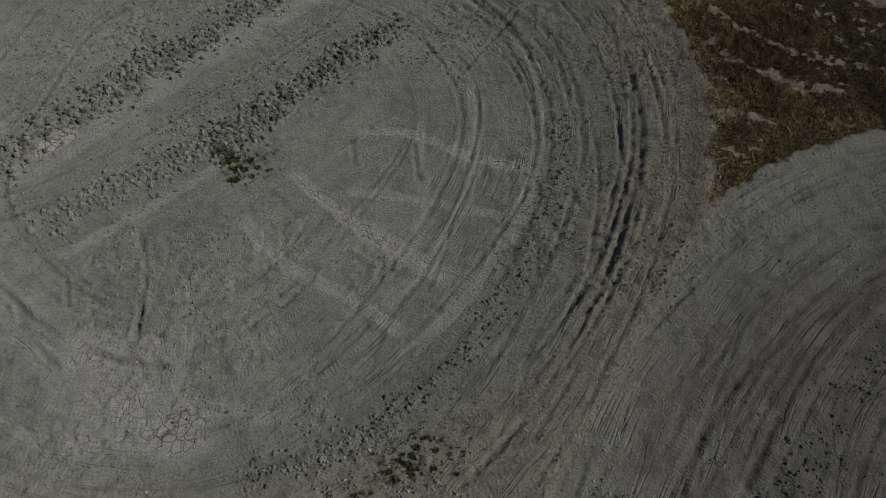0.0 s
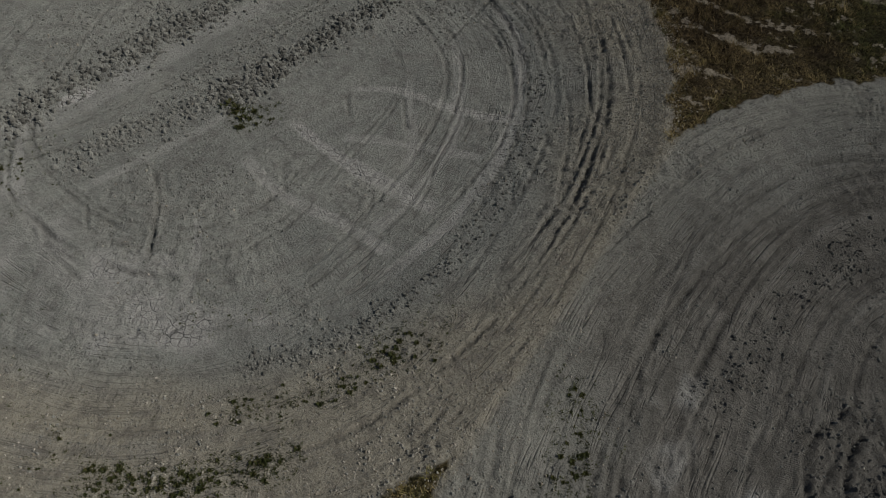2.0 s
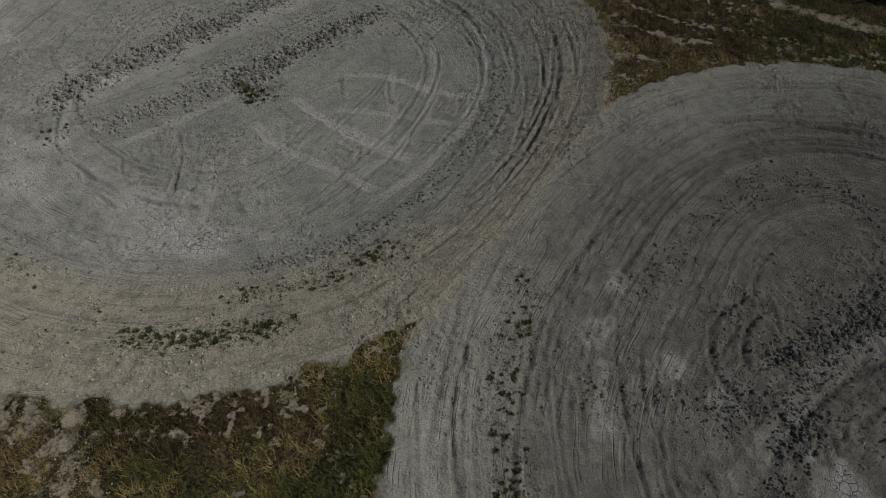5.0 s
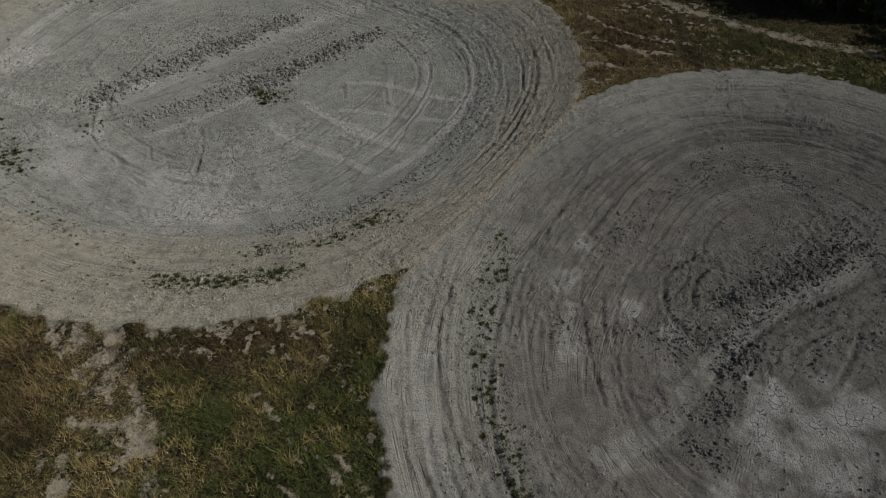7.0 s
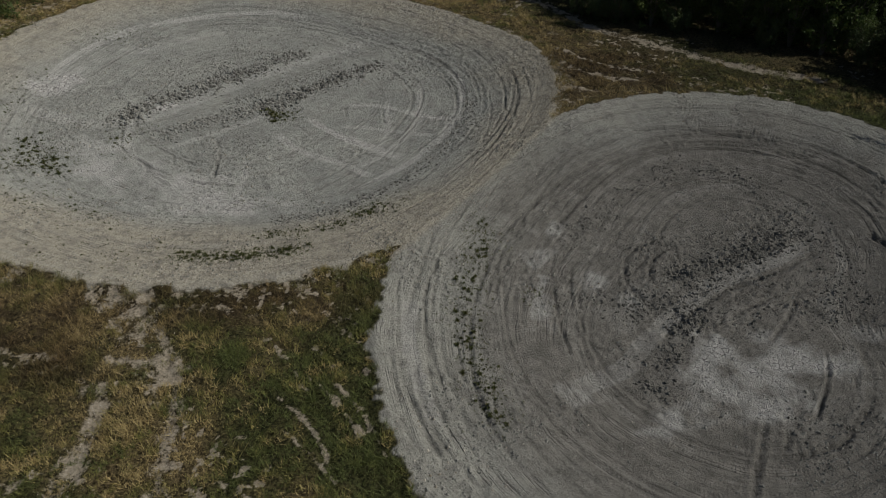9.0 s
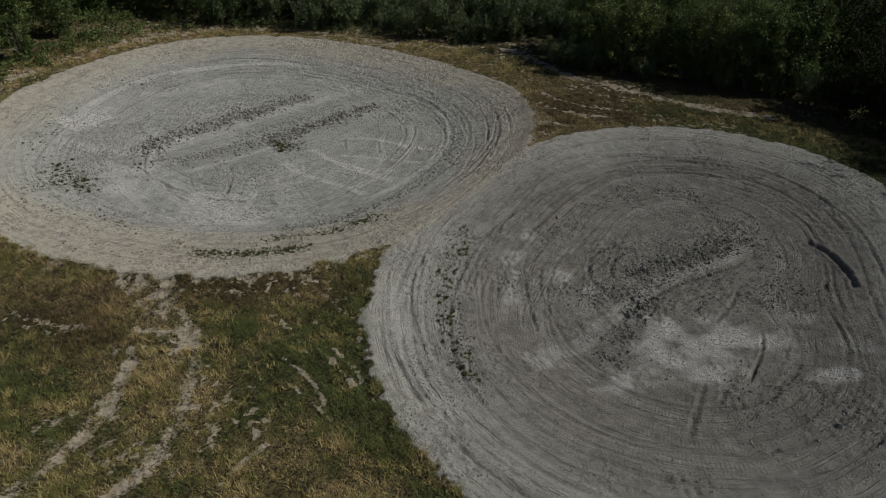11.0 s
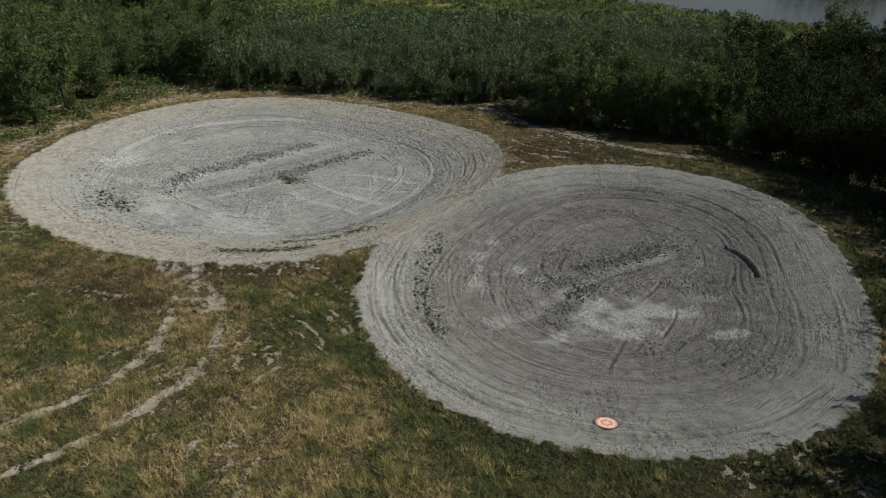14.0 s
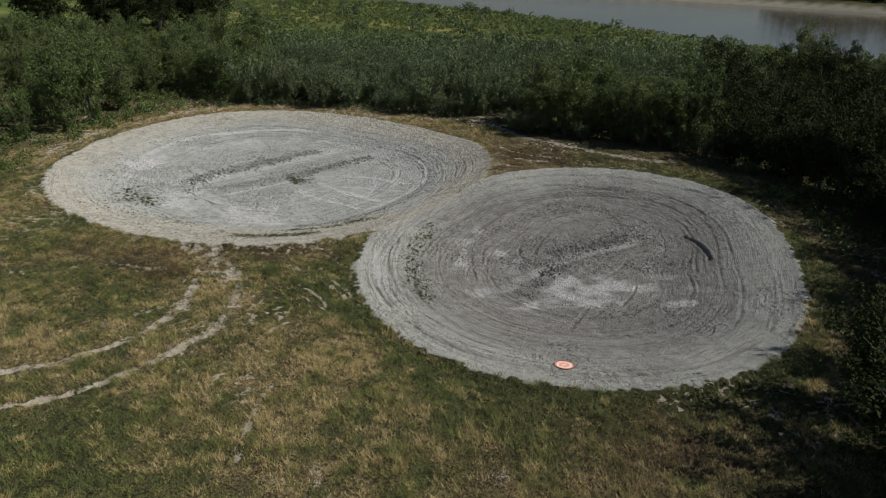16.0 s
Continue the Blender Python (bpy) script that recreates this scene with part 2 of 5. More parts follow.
# pale crusts: centre, half length, half width, turn in degrees, paleness
FAR_CRUSTS = [
    ((-11.8, 14.4), 0.85, 0.32, 48, 2.2), ((-18.0, 16.8), 1.9, 1.1, 80, 1.2), ((-8.8, 7.2), 3.0, 1.5, -30, 0.75), ((-13.5, 10.0), 2.2, 1.0, -10, 0.5), ((-6.5, 5.6), 3.4, 0.8, 5, 0.8), ((-12.6, 8.6), 2.0, 1.2, -45, 0.75), ((-14.5, 22.5), 3.5, 0.7, 40, 0.6),
]
NEAR_CRUSTS = [
    ((6.6, 3.9), 0.55, 0.4, 60, 0.6), ((5.7, 2.2), 0.8, 0.5, 40, 0.6), ((7.6, 1.0), 0.5, 0.45, 0, 0.6), ((5.6, -0.6), 0.35, 0.8, 5, 0.45), ((6.2, -4.6), 0.6, 0.5, 0, 0.5), ((9.0, 0.2), 0.9, 0.5, 60, 0.35),
    ((9.4, -5.1), 1.6, 0.6, 25, 0.8), ((10.9, -3.4), 1.8, 1.1, 50, 0.9), ((13.2, -2.5), 2.0, 1.0, -12, 0.95), ((11.7, -4.3), 2.2, 1.1, 10, 0.7), ((15.9, -5.0), 0.9, 0.55, 20, 0.75), ((17.6, -3.1), 0.7, 0.45, -50, 0.7), ((16.4, -1.4), 0.7, 0.5, 20, 0.35),
]
CRUSTS = FAR_CRUSTS + NEAR_CRUSTS
# bare wheel tracks through the grass: points, half width, bareness
TRACKS = [
    ([(-8.3, 0.2), (-7.6, -1.2), (-6.6, -2.6), (-5.6, -4.2), (-5.05, -6.0), (-4.75, -8.2), (-5.0, -10.1), (-6.1, -12.0), (-7.5, -14.0), (-9.1, -15.2), (-10.9, -15.9), (-13.5, -16.6)], 0.22, 1.0),
    ([(-7.3, -5.2), (-7.0, -6.6), (-7.05, -8.4), (-7.6, -10.1), (-8.6, -11.6), (-10.1, -12.8), (-11.2, -13.4), (-14.0, -14.4)], 0.24, 1.0),
    ([(-9.2, 0.0), (-8.0, -1.6), (-6.9, -3.2), (-5.9, -5.0)], 0.55, 0.8),
    ([(7.0, 29.6), (9.3, 26.6), (11.0, 23.4), (14.2, 20.8), (18.0, 18.0), (21.5, 16.6)], 0.39, 1.0),
    ([(-24.8, 15.0), (-24.6, 20.5), (-22.4, 26.6), (-18.0, 32.0), (-12.5, 34.4), (-7.5, 33.8), (-1.0, 30.6)], 0.6, 0.75),
]
GRASS_STREAKS = [
    ([(8.3, 18.5), (9.4, 17.2), (10.6, 16.4), (12.4, 16.0)], 0.2), ([(8.2, 20.5), (9.8, 18.8), (11.5, 17.6), (14.0, 17.0)], 0.16), ([(8.0, 15.6), (9.0, 14.9), (10.0, 14.6)], 0.16), ([(-3.2, -3.0), (-2.2, -4.2), (-1.5, -5.4)], 0.075), ([(-1.0, -2.6), (-0.2, -3.3)], 0.065), ([(0.2, -3.6), (0.5, -4.6), (0.9, -6.6)], 0.075), ([(-2.0, -6.6), (-0.9, -7.7), (0.3, -9.0)], 0.065), ([(-3.6, -12.5), (-3.9, -15.0)], 0.12),
]
MORE_STREAKS = [
    ([(-1.6, -14.0), (-1.9, -16.5), (-1.7, -19.0)], 0.1), ([(-1.7, -4.6), (-0.6, -5.7), (0.4, -7.2)], 0.085), ([(-0.1, -4.3), (0.6, -5.0), (1.1, -5.9)], 0.085), ([(-0.9, -4.8), (0.1, -6.0), (0.9, -7.6)], 0.075), ([(-2.4, -5.4), (-1.2, -6.6), (-0.4, -8.0)], 0.065), ([(-0.2, -3.4), (0.4, -4.2)], 0.075), ([(-1.6, -3.4), (-0.9, -4.3)], 0.075), ([(-2.8, -13.0), (-2.9, -10.8), (-1.9, -9.2)], 0.08), ([(-12.4, -3.4), (-10.4, -4.1), (-8.3, -4.6)], 0.22),
]
STREAKS = GRASS_STREAKS + MORE_STREAKS
# straw-coloured patches of the river flat: centre and half sizes
MEADOW_STRAW = [(-22.5, 117.0, 4.5, 6.0), (-3.0, 107.0, 8.0, 3.0), (5.0, 103.0, 8.0, 2.5), (-40.0, 122.0, 5.0, 6.0)]
RIVER_NEAR = [(-300, 300), (-60, 205), (-33, 191), (-10, 181), (12, 158), (31, 139), (49, 113), (64, 96), (90, 62), (300, -160)]
RIVER_FAR = [(-300, 420), (0, 275), (81, 229), (97, 220), (112, 212), (135, 197), (180, 165), (420, 10)]


def side(x, y, pts):
    """Signed distance to a polyline, positive on its right as it runs."""
    xs, ys = [p[0] for p in pts], [p[1] for p in pts]
    return np.interp(x, xs, ys)


def height(x, y):
    """The ground's height without its finest relief."""
    ra, _, da = bowl(x, y, BOWL_A)
    rb, _, db = bowl(x, y, BOWL_B)
    za = -1.0 * smooth(1.0, 0.6, ra)
    zb = -0.9 * smooth(1.0, 0.35, rb)
    z = np.minimum(za, zb)
    inside = np.maximum(da, db)
    # a low lip where the blade left soil along the rim
    z = z + 0.09 * np.exp(-((inside - 0.15) / 0.4) ** 2)
    # the land rises a little beyond the nearer bowl
    z = z + 0.28 * smooth(-1, 10, y) * smooth(4, 9, x)
    out = smooth(0.0, 6.0, -inside)
    z = z + out * (0.1 * fbm(x, y, 9.0, 3, 21) + 0.05)
    # down to the river and up again beyond it
    yn, yf = side(x, y, RIVER_NEAR), side(x, y, RIVER_FAR)
    z = z - 1.2 * smooth(-90, -6, y - yn) - 3.0 * smooth(-5, 6, y - yn) + 3.4 * smooth(-6, 10, y - yf)
    return z


def near_line(x, y, pts, reach):
    """The places within reach of a rounded line's box: their indices, the distances and the way along."""
    c = curve(pts, 5)
    xs, ys = [p[0] for p in c], [p[1] for p in c]
    k = np.nonzero((x > min(xs) - reach) & (x < max(xs) + reach) & (y > min(ys) - reach) & (y < max(ys) + reach))[0]
    return (k, *line_distance(x[k], y[k], c))


def relief(x, y):
    """Ruts, windrows and roughness, and the masks of the surface."""
    shape, x, y = np.shape(x), np.ravel(x), np.ravel(y)
    return [v.reshape(shape) for v in relief_flat(x, y)]


def relief_flat(x, y):
    ra, ta, da = bowl(x, y, BOWL_A)
    rb, tb, db = bowl(x, y, BOWL_B)
    inside = np.maximum(da, db)
    edge = 0.13 * fbm(x, y, 1.1, 4, 31) + 0.17 * fbm(x, y, 0.32, 2, 32)
    dirt = smooth(-0.06, 0.06, inside + edge)
    h = np.zeros_like(x)
    # darker soil colour along the ruts and, faintly, on the ridges
    darkening, pale = np.zeros_like(x), np.zeros_like(x)
    in_a = smooth(-0.3, 0.3, da - np.maximum(db - 0.5, -1))
    for ruts, d, th, mask, seed in ((RUTS_A, da, ta, in_a, 41), (RUTS_B, db, tb, 1 - in_a, 42)):
        k = np.nonzero((d > -0.5) & (mask > 0) & (dirt > 0))[0]
        xk, yk = x[k], y[k]
        base = d[k] + 0.25 * fbm(xk, yk, 6.0, 2, seed) + 0.025 * fbm(xk, yk, 0.35, 2, seed + 100)
        broken = mask[k] * dirt[k] * smooth(-0.9, -0.1, fbm(xk, yk, 1.3, 3, seed + 50))
        for d0, th0, length, w, depth, drift in ruts:
            a = (th[k] - th0) % (2 * math.pi)
            u = base - d0 - drift * a
            q = np.nonzero((a < length) & (np.abs(u) < 5 * w))[0]
            a, u = a[q], u[q]
            win = smooth(0, 0.15, a) * smooth(length, length - 0.25, a) * broken[q]
            g = np.exp(-(u / w) ** 2)
            h[k[q]] += 0.75 * depth * win * (0.45 * np.exp(-((np.abs(u) - 1.9 * w) / (0.7 * w)) ** 2) - g)
            darkening[k[q]] += 0.45 * win * g
    for pts, w, depth in DEEP:
        k, d, s = near_line(x, y, pts, 1.0)
        d = d + 0.04 * fbm(x[k], y[k], 0.5, 2, 43)
        win = smooth(0, 0.12, s) * smooth(1, 0.88, s)
        h[k] += 0.75 * depth * win * (0.4 * np.exp(-((d - 2.0 * w) / (0.8 * w)) ** 2) - np.exp(-(d / w) ** 2))
        darkening[k] += min(1.0, 13 * depth) * win * np.exp(-(d / (w * 0.75)) ** 2)
    for pts, w, tall in RIDGES:
        k, d, s = near_line(x, y, pts, 1.6)
        m = np.exp(-(d / w) ** 2) * smooth(0, 0.06, s) * smooth(1, 0.94, s)
        h[k] += 0.5 * tall * m * (0.6 + 1.1 * fbm(x[k], y[k], 0.4, 3, 44))
        darkening[k] += 0.08 * m
    for pts, w, p in LANES:
        k, d, s = near_line(x, y, pts, 1.0)
        xk, yk = x[k], y[k]
        m = smooth(w * 0.9, w * 0.65, d + 0.05 * fbm(xk, yk, 0.4, 2, 45)) * smooth(0, 0.1, s) * smooth(1, 0.9, s)
        pale[k] = np.maximum(pale[k], 1.5 * p * m * np.clip(0.85 + 0.45 * fbm(xk, yk, 0.5, 3, 46), 0, 1))
        h[k] -= 0.012 * m
    for (cx, cy), a, b, turn, p in CRUSTS:
        k = np.nonzero(np.hypot(x - cx, y - cy) < 2.2 * max(a, b))[0]
        xk, yk = x[k], y[k]
        c, s = math.cos(radians(turn)), math.sin(radians(turn))
        u, v = (xk - cx) * c + (yk - cy) * s, (yk - cy) * c - (xk - cx) * s
        m = smooth(1.25, 0.5, np.hypot(u / a, v / b) + 0.45 * fbm(xk, yk, 0.7, 4, 47))
        pale[k] = np.maximum(pale[k], p * m * np.clip(0.6 + 0.75 * fbm(xk, yk, 0.8, 4, 57), 0, 1))
    # side by side wheel lanes pressed round the bowls
    th, inset = np.where(da > db, ta, tb), inside + 0.18 * fbm(x, y, 5.0, 2, 74)
    lane = vnoise(inset / 0.26 + 40, np.cos(th) * 1.6 + 9, 75) + 0.8 * vnoise(inset / 0.14 + 90, np.sin(th) * 2.4 + 5, 76) - 0.9
    driven = smooth(8.5, 6.5, inside) * smooth(-0.5, 0.2, fbm(x, y, 2.2, 3, 77) + 0.25)
    h += dirt * driven * (0.03 - 0.012 * in_a) * lane
    # crumbly patches between smoother driven ones
    crumb = smooth(-0.35, 0.5, fbm(x, y, 2.6, 4, 58)) + 0.7 * np.clip(darkening, 0, 1) + 0.25 * smooth(0.62, 0.35, rb)
    h += dirt * (0.006 * fbm(x, y, 0.5, 3, 48) + 0.025 * fbm(x, y, 2.4, 2, 49) + (0.004 + 0.045 * crumb ** 2) * (np.abs(fbm(x, y, 0.3, 3, 59)) - 0.3) + (0.003 + 0.012 * crumb) * fbm(x, y, 0.15, 1, 64))
    # warm gravelly soil along the rims, colder grey soil within
    warm = smooth(4.2, 1.0, inside + 0.9 * fbm(x, y, 3.0, 3, 50) - 2.2 * in_a * smooth(7.0, 3.0, y)) * (0.3 + 0.7 * in_a)
    warm = np.maximum(warm, 0.95 * smooth(1.5, 0.4, da + 0.4 * fbm(x, y, 1.0, 3, 79)) * in_a * smooth(5.0, 6.8, x))
    bare = np.zeros_like(x)
    for pts, w, share in TRACKS:
        k, d, _ = near_line(x, y, pts, 2.0)
        m = share * smooth(1.4, 0.6, d / w + (0.75 if w < 0.4 else 1.5) * fbm(x[k], y[k], 0.6, 4, 51)) * np.clip(0.75 + (0.6 if w < 0.4 else 1.4) * fbm(x[k], y[k], 0.35, 4, 60), 0, 1)
        bare[k] = np.maximum(bare[k], m)
        h[k] -= 0.05 * m * (1 - dirt[k])
    for pts, w in STREAKS:
        k, d, s = near_line(x, y, pts, 1.0)
        bare[k] = np.maximum(bare[k], 0.85 * smooth(1.6, 0.4, d / w + 1.3 * fbm(x[k], y[k], 0.35, 3, 52)) * smooth(0, 0.1, s) * smooth(1, 0.9, s) * smooth(-0.6, 0.05, fbm(x[k], y[k], 0.22, 2, 68)))
    gap = -inside
    fringe = smooth(1.3, 0.1, gap + 0.7 * fbm(x, y, 1.2, 3, 53)) * smooth(0.1, 0.5, fbm(x, y, 0.8, 3, 54) + 0.25)
    bare = np.maximum(bare, 0.7 * fringe * in_a * smooth(-0.2, 0.35, fbm(x, y, 0.28, 3, 69)))
    bare = np.maximum(bare, 0.95 * smooth(0.38, 0.52, fbm(x, y, 0.24, 3, 55)) * smooth(-0.2, 0.5, fbm(x, y, 3.5, 2, 67)) * smooth(14, 4, gap))
    h += (1 - dirt) * 0.03 * fbm(x, y, 0.6, 3, 56)
    h += (1 - dirt) * 0.04 * fbm(x, y, 0.25, 2, 63)
    return h, dirt, np.clip(darkening, 0, 1), np.clip(pale, 0, 1), warm, bare * (1 - dirt), inside


def dryness(x, y):
    """How dry the grass is: 0 green, 1 straw."""
    v = 0.46 + 0.4 * fbm(x, y, 5.5, 4, 61) + 0.5 * fbm(x, y, 1.0, 4, 62)

    def blob(cx, cy, rx, ry):
        return np.exp(-((x - cx) / rx) ** 2 - ((y - cy) / ry) ** 2)
    v = v - 0.75 * blob(-1.0, -5.5, 2.6, 4.2) - 0.6 * blob(-8.0, -19.0, 6, 3.2) - 0.4 * blob(-11, -8, 3, 2.4) - 0.35 * blob(4.5, -13.6, 5, 1.2)
    v = v + 0.45 * blob(-10.5, -2.0, 4.5, 2.2) + 0.35 * blob(0.5, -12.0, 3.5, 3.5) + 0.3 * blob(8, -19, 6, 4) + 0.4 * blob(-3.5, -1.8, 3, 0.9) + 0.35 * blob(10.5, 17.0, 3, 3)
    v = v + 0.6 * np.exp(-((bowl(x, y, BOWL_A)[2] + 1.6) / 1.6) ** 2) * (y > 12)
    v = v - 0.7 * np.exp(-((bowl(x, y, BOWL_B)[2] + 0.7) / 0.8) ** 2) * ((y < -1) | (x > 18))
    return np.clip(v, 0, 1)


def scrub(x, y):
    """Where the growth is dead and brown; the first patch also paints shade into the grass."""
    def blob(cx, cy, rx, ry):
        return np.exp(-((x - cx) / rx) ** 2 - ((y - cy) / ry) ** 2)
    v = blob(10.5, 17.5, 4.0, 4.5) + blob(-4.5, -1.4, 5.5, 1.2) + 0.7 * blob(-12.0, -2.2, 4.0, 2.5) + 0.6 * blob(12.0, -18.0, 6.0, 3.5) + 0.2 * blob(18, 17, 6, 2) + 0.6 * blob(-9.0, -4.6, 2.0, 1.8)
    return np.clip(v * (0.9 + 0.7 * fbm(x, y, 1.2, 3, 66)), 0, 1)


# ---- materials ----
def material(name, rough=0.9, spec=0.2):
    m = bpy.data.materials.new(name)
    m.use_nodes = True
    b = m.node_tree.nodes["Principled BSDF"]
    b.inputs["Roughness"].default_value = rough
    b.inputs["Specular IOR Level"].default_value = spec
    return m, m.node_tree.nodes, m.node_tree.links, b


def rgb_mix(nodes, links, fac, a, b):
    n = nodes.new("ShaderNodeMix")
    n.data_type = "RGBA"
    for socket, value in ((n.inputs[0], fac), (n.inputs[6], a), (n.inputs[7], b)):
        if isinstance(value, (int, float)):
            socket.default_value = value
        elif isinstance(value, tuple):
            socket.default_value = (*value, 1)
        else:
            links.new(value, socket)
    return n.outputs[2]


def math_node(nodes, links, op, a, b=0.0, c=0.0):
    n = nodes.new("ShaderNodeMath")
    n.operation = op
    for i, value in enumerate((a, b, c)):
        if isinstance(value, (int, float)):
            n.inputs[i].default_value = value
        else:
            links.new(value, n.inputs[i])
    return n.outputs[0]


def ramp(nodes, links, value, lo, hi):
    n = nodes.new("ShaderNodeMapRange")
    links.new(value, n.inputs[0])
    n.inputs[1].default_value, n.inputs[2].default_value = lo, hi
    return n.outputs[0]


def noise_node(nodes, links, scale, detail=4.0, rough=0.6, vector=None):
    n = nodes.new("ShaderNodeTexNoise")
    n.inputs["Scale"].default_value, n.inputs["Detail"].default_value, n.inputs["Roughness"].default_value = scale, detail, rough
    if vector is None:
        vector = nodes.new("ShaderNodeTexCoord").outputs["Object"]
    links.new(vector, n.inputs["Vector"])
    return n.outputs["Fac"]


def attr(nodes, name):
    n = nodes.new("ShaderNodeAttribute")
    n.attribute_name = name
    return n.outputs["Fac"]


def ground_material():
    m, n, l, b = material("soil_and_turf", 0.95, 0.12)
    b.inputs["Diffuse Roughness"].default_value = 1.0
    dirt, darkening, pale, warm, bare, dry, meadow, sand = (attr(n, k) for k in ("dirt", "darkening", "pale", "warm", "bare", "dry", "meadow", "sand"))
    umber = attr(n, "umber")
    big, mid, fine, grit = noise_node(n, l, 0.35, 5), noise_node(n, l, 2.2, 5, 0.65), noise_node(n, l, 11.0, 4, 0.7), noise_node(n, l, 42.0, 3, 0.7)
    grey = rgb_mix(n, l, ramp(n, l, big, 0.35, 0.65), (0.345, 0.359, 0.336), (0.45, 0.462, 0.427))
    tan = rgb_mix(n, l, ramp(n, l, mid, 0.3, 0.7), (0.415, 0.387, 0.315), (0.51, 0.478, 0.395))
    soil = rgb_mix(n, l, warm, grey, tan)
    soil = rgb_mix(n, l, ramp(n, l, fine, 0.5, 0.75), soil, rgb_mix(n, l, 0.6, soil, (0.46, 0.45, 0.41)))
    soil = rgb_mix(n, l, math_node(n, l, 'MULTIPLY', ramp(n, l, fine, 0.46, 0.3), 0.6), soil, (0.12, 0.117, 0.106))
    soil = rgb_mix(n, l, math_node(n, l, "MULTIPLY", ramp(n, l, mid, 0.52, 0.36), 0.4), soil, (0.17, 0.16, 0.15))
    ring = n.new("ShaderNodeCombineXYZ")
    for i, key in enumerate(("round_c", "round_s", "inset")):
        l.new(attr(n, key), ring.inputs[i])
    diag = n.new("ShaderNodeMapping")
    diag.vector_type = "TEXTURE"
    diag.inputs["Rotation"].default_value[2], diag.inputs["Scale"].default_value = radians(44), (10.0, 1.0, 1.0)
    l.new(n.new("ShaderNodeTexCoord").outputs["Object"], diag.inputs["Vector"])
    deep_in = attr(n, "middle")

    def streaks(scale):
        a, b_ = noise_node(n, l, scale, 3, 0.6, ring.outputs[0]), noise_node(n, l, scale, 3, 0.6, diag.outputs[0])
        return math_node(n, l, "ADD", math_node(n, l, "MULTIPLY", a, math_node(n, l, "SUBTRACT", 1.0, deep_in)), math_node(n, l, "MULTIPLY", b_, deep_in))
    wide, thin = streaks(4.0), streaks(13.0)
    patch = ramp(n, l, noise_node(n, l, 0.55, 4, 0.65), 0.42, 0.62)
    streak = math_node(n, l, "MULTIPLY", math_node(n, l, "ADD", ramp(n, l, wide, 0.62, 0.40), math_node(n, l, "MULTIPLY", ramp(n, l, thin, 0.56, 0.40), 0.4)), math_node(n, l, "MULTIPLY", math_node(n, l, "MULTIPLY_ADD", patch, 0.85, 0.15), math_node(n, l, "MULTIPLY_ADD", warm, -0.7, 1.0)))
    def seams(scale, width):
        a, b_ = noise_node(n, l, scale, 2, 0.5, ring.outputs[0]), noise_node(n, l, scale, 2, 0.5, diag.outputs[0])
        v = math_node(n, l, "ADD", math_node(n, l, "MULTIPLY", a, math_node(n, l, "SUBTRACT", 1.0, deep_in)), math_node(n, l, "MULTIPLY", b_, deep_in))
        return ramp(n, l, math_node(n, l, "ABSOLUTE", math_node(n, l, "SUBTRACT", v, 0.5)), width, 0.0)
    broken = ramp(n, l, noise_node(n, l, 0.8, 5, 0.6), 0.48, 0.6)
    seam = math_node(n, l, "MULTIPLY", math_node(n, l, "MAXIMUM", seams(1.5, 0.018), seams(3.4, 0.02)), math_node(n, l, "MULTIPLY", math_node(n, l, "MULTIPLY", broken, dirt), math_node(n, l, "MULTIPLY_ADD", deep_in, -0.75, 1.0)))
    soil = rgb_mix(n, l, math_node(n, l, "MULTIPLY", seam, 0.26), soil, (0.10, 0.096, 0.088))
    soil = rgb_mix(n, l, math_node(n, l, 'MULTIPLY', ramp(n, l, wide, 0.47, 0.36), 0.16), soil, (0.13, 0.126, 0.115))
    # darker colour in the grooves of the streaks, paler colour on the crests
    soil = rgb_mix(n, l, math_node(n, l, "MULTIPLY", ramp(n, l, thin, 0.46, 0.34), math_node(n, l, "MULTIPLY", math_node(n, l, "MULTIPLY_ADD", patch, 0.2, 0.04), math_node(n, l, "MULTIPLY_ADD", warm, -0.7, 1.0))), soil, (0.135, 0.13, 0.118))
    soil = rgb_mix(n, l, math_node(n, l, "MULTIPLY", ramp(n, l, wide, 0.54, 0.70), 0.3), soil, (0.37, 0.365, 0.335))
    soil = rgb_mix(n, l, math_node(n, l, 'MULTIPLY', umber, 0.8), soil, rgb_mix(n, l, ramp(n, l, mid, 0.35, 0.65), (0.15, 0.14, 0.125), (0.26, 0.243, 0.217)))
    # broad bands that follow the lanes, and a darker colour along the ruts
    band = noise_node(n, l, 1.15, 3, 0.7, ring.outputs[0])
    outer = math_node(n, l, "MULTIPLY_ADD", math_node(n, l, "MAXIMUM", deep_in, warm), -0.6, 1.0)
    soil = rgb_mix(n, l, math_node(n, l, "MULTIPLY", ramp(n, l, band, 0.49, 0.36), math_node(n, l, "MULTIPLY", outer, math_node(n, l, "MULTIPLY_ADD", umber, 0.15, 0.1))), soil, (0.11, 0.106, 0.097))
    soil = rgb_mix(n, l, math_node(n, l, "MULTIPLY", ramp(n, l, band, 0.53, 0.66), math_node(n, l, "MULTIPLY", outer, 0.4)), soil, (0.40, 0.393, 0.362))
    blot = noise_node(n, l, 0.8, 6, 0.72)
    soil = rgb_mix(n, l, math_node(n, l, "MULTIPLY", ramp(n, l, blot, 0.47, 0.36), math_node(n, l, "MULTIPLY_ADD", umber, 0.25, 0.16)), soil, (0.12, 0.116, 0.106))
    soil = rgb_mix(n, l, math_node(n, l, "MULTIPLY", ramp(n, l, blot, 0.56, 0.66), 0.4), soil, (0.43, 0.42, 0.385))
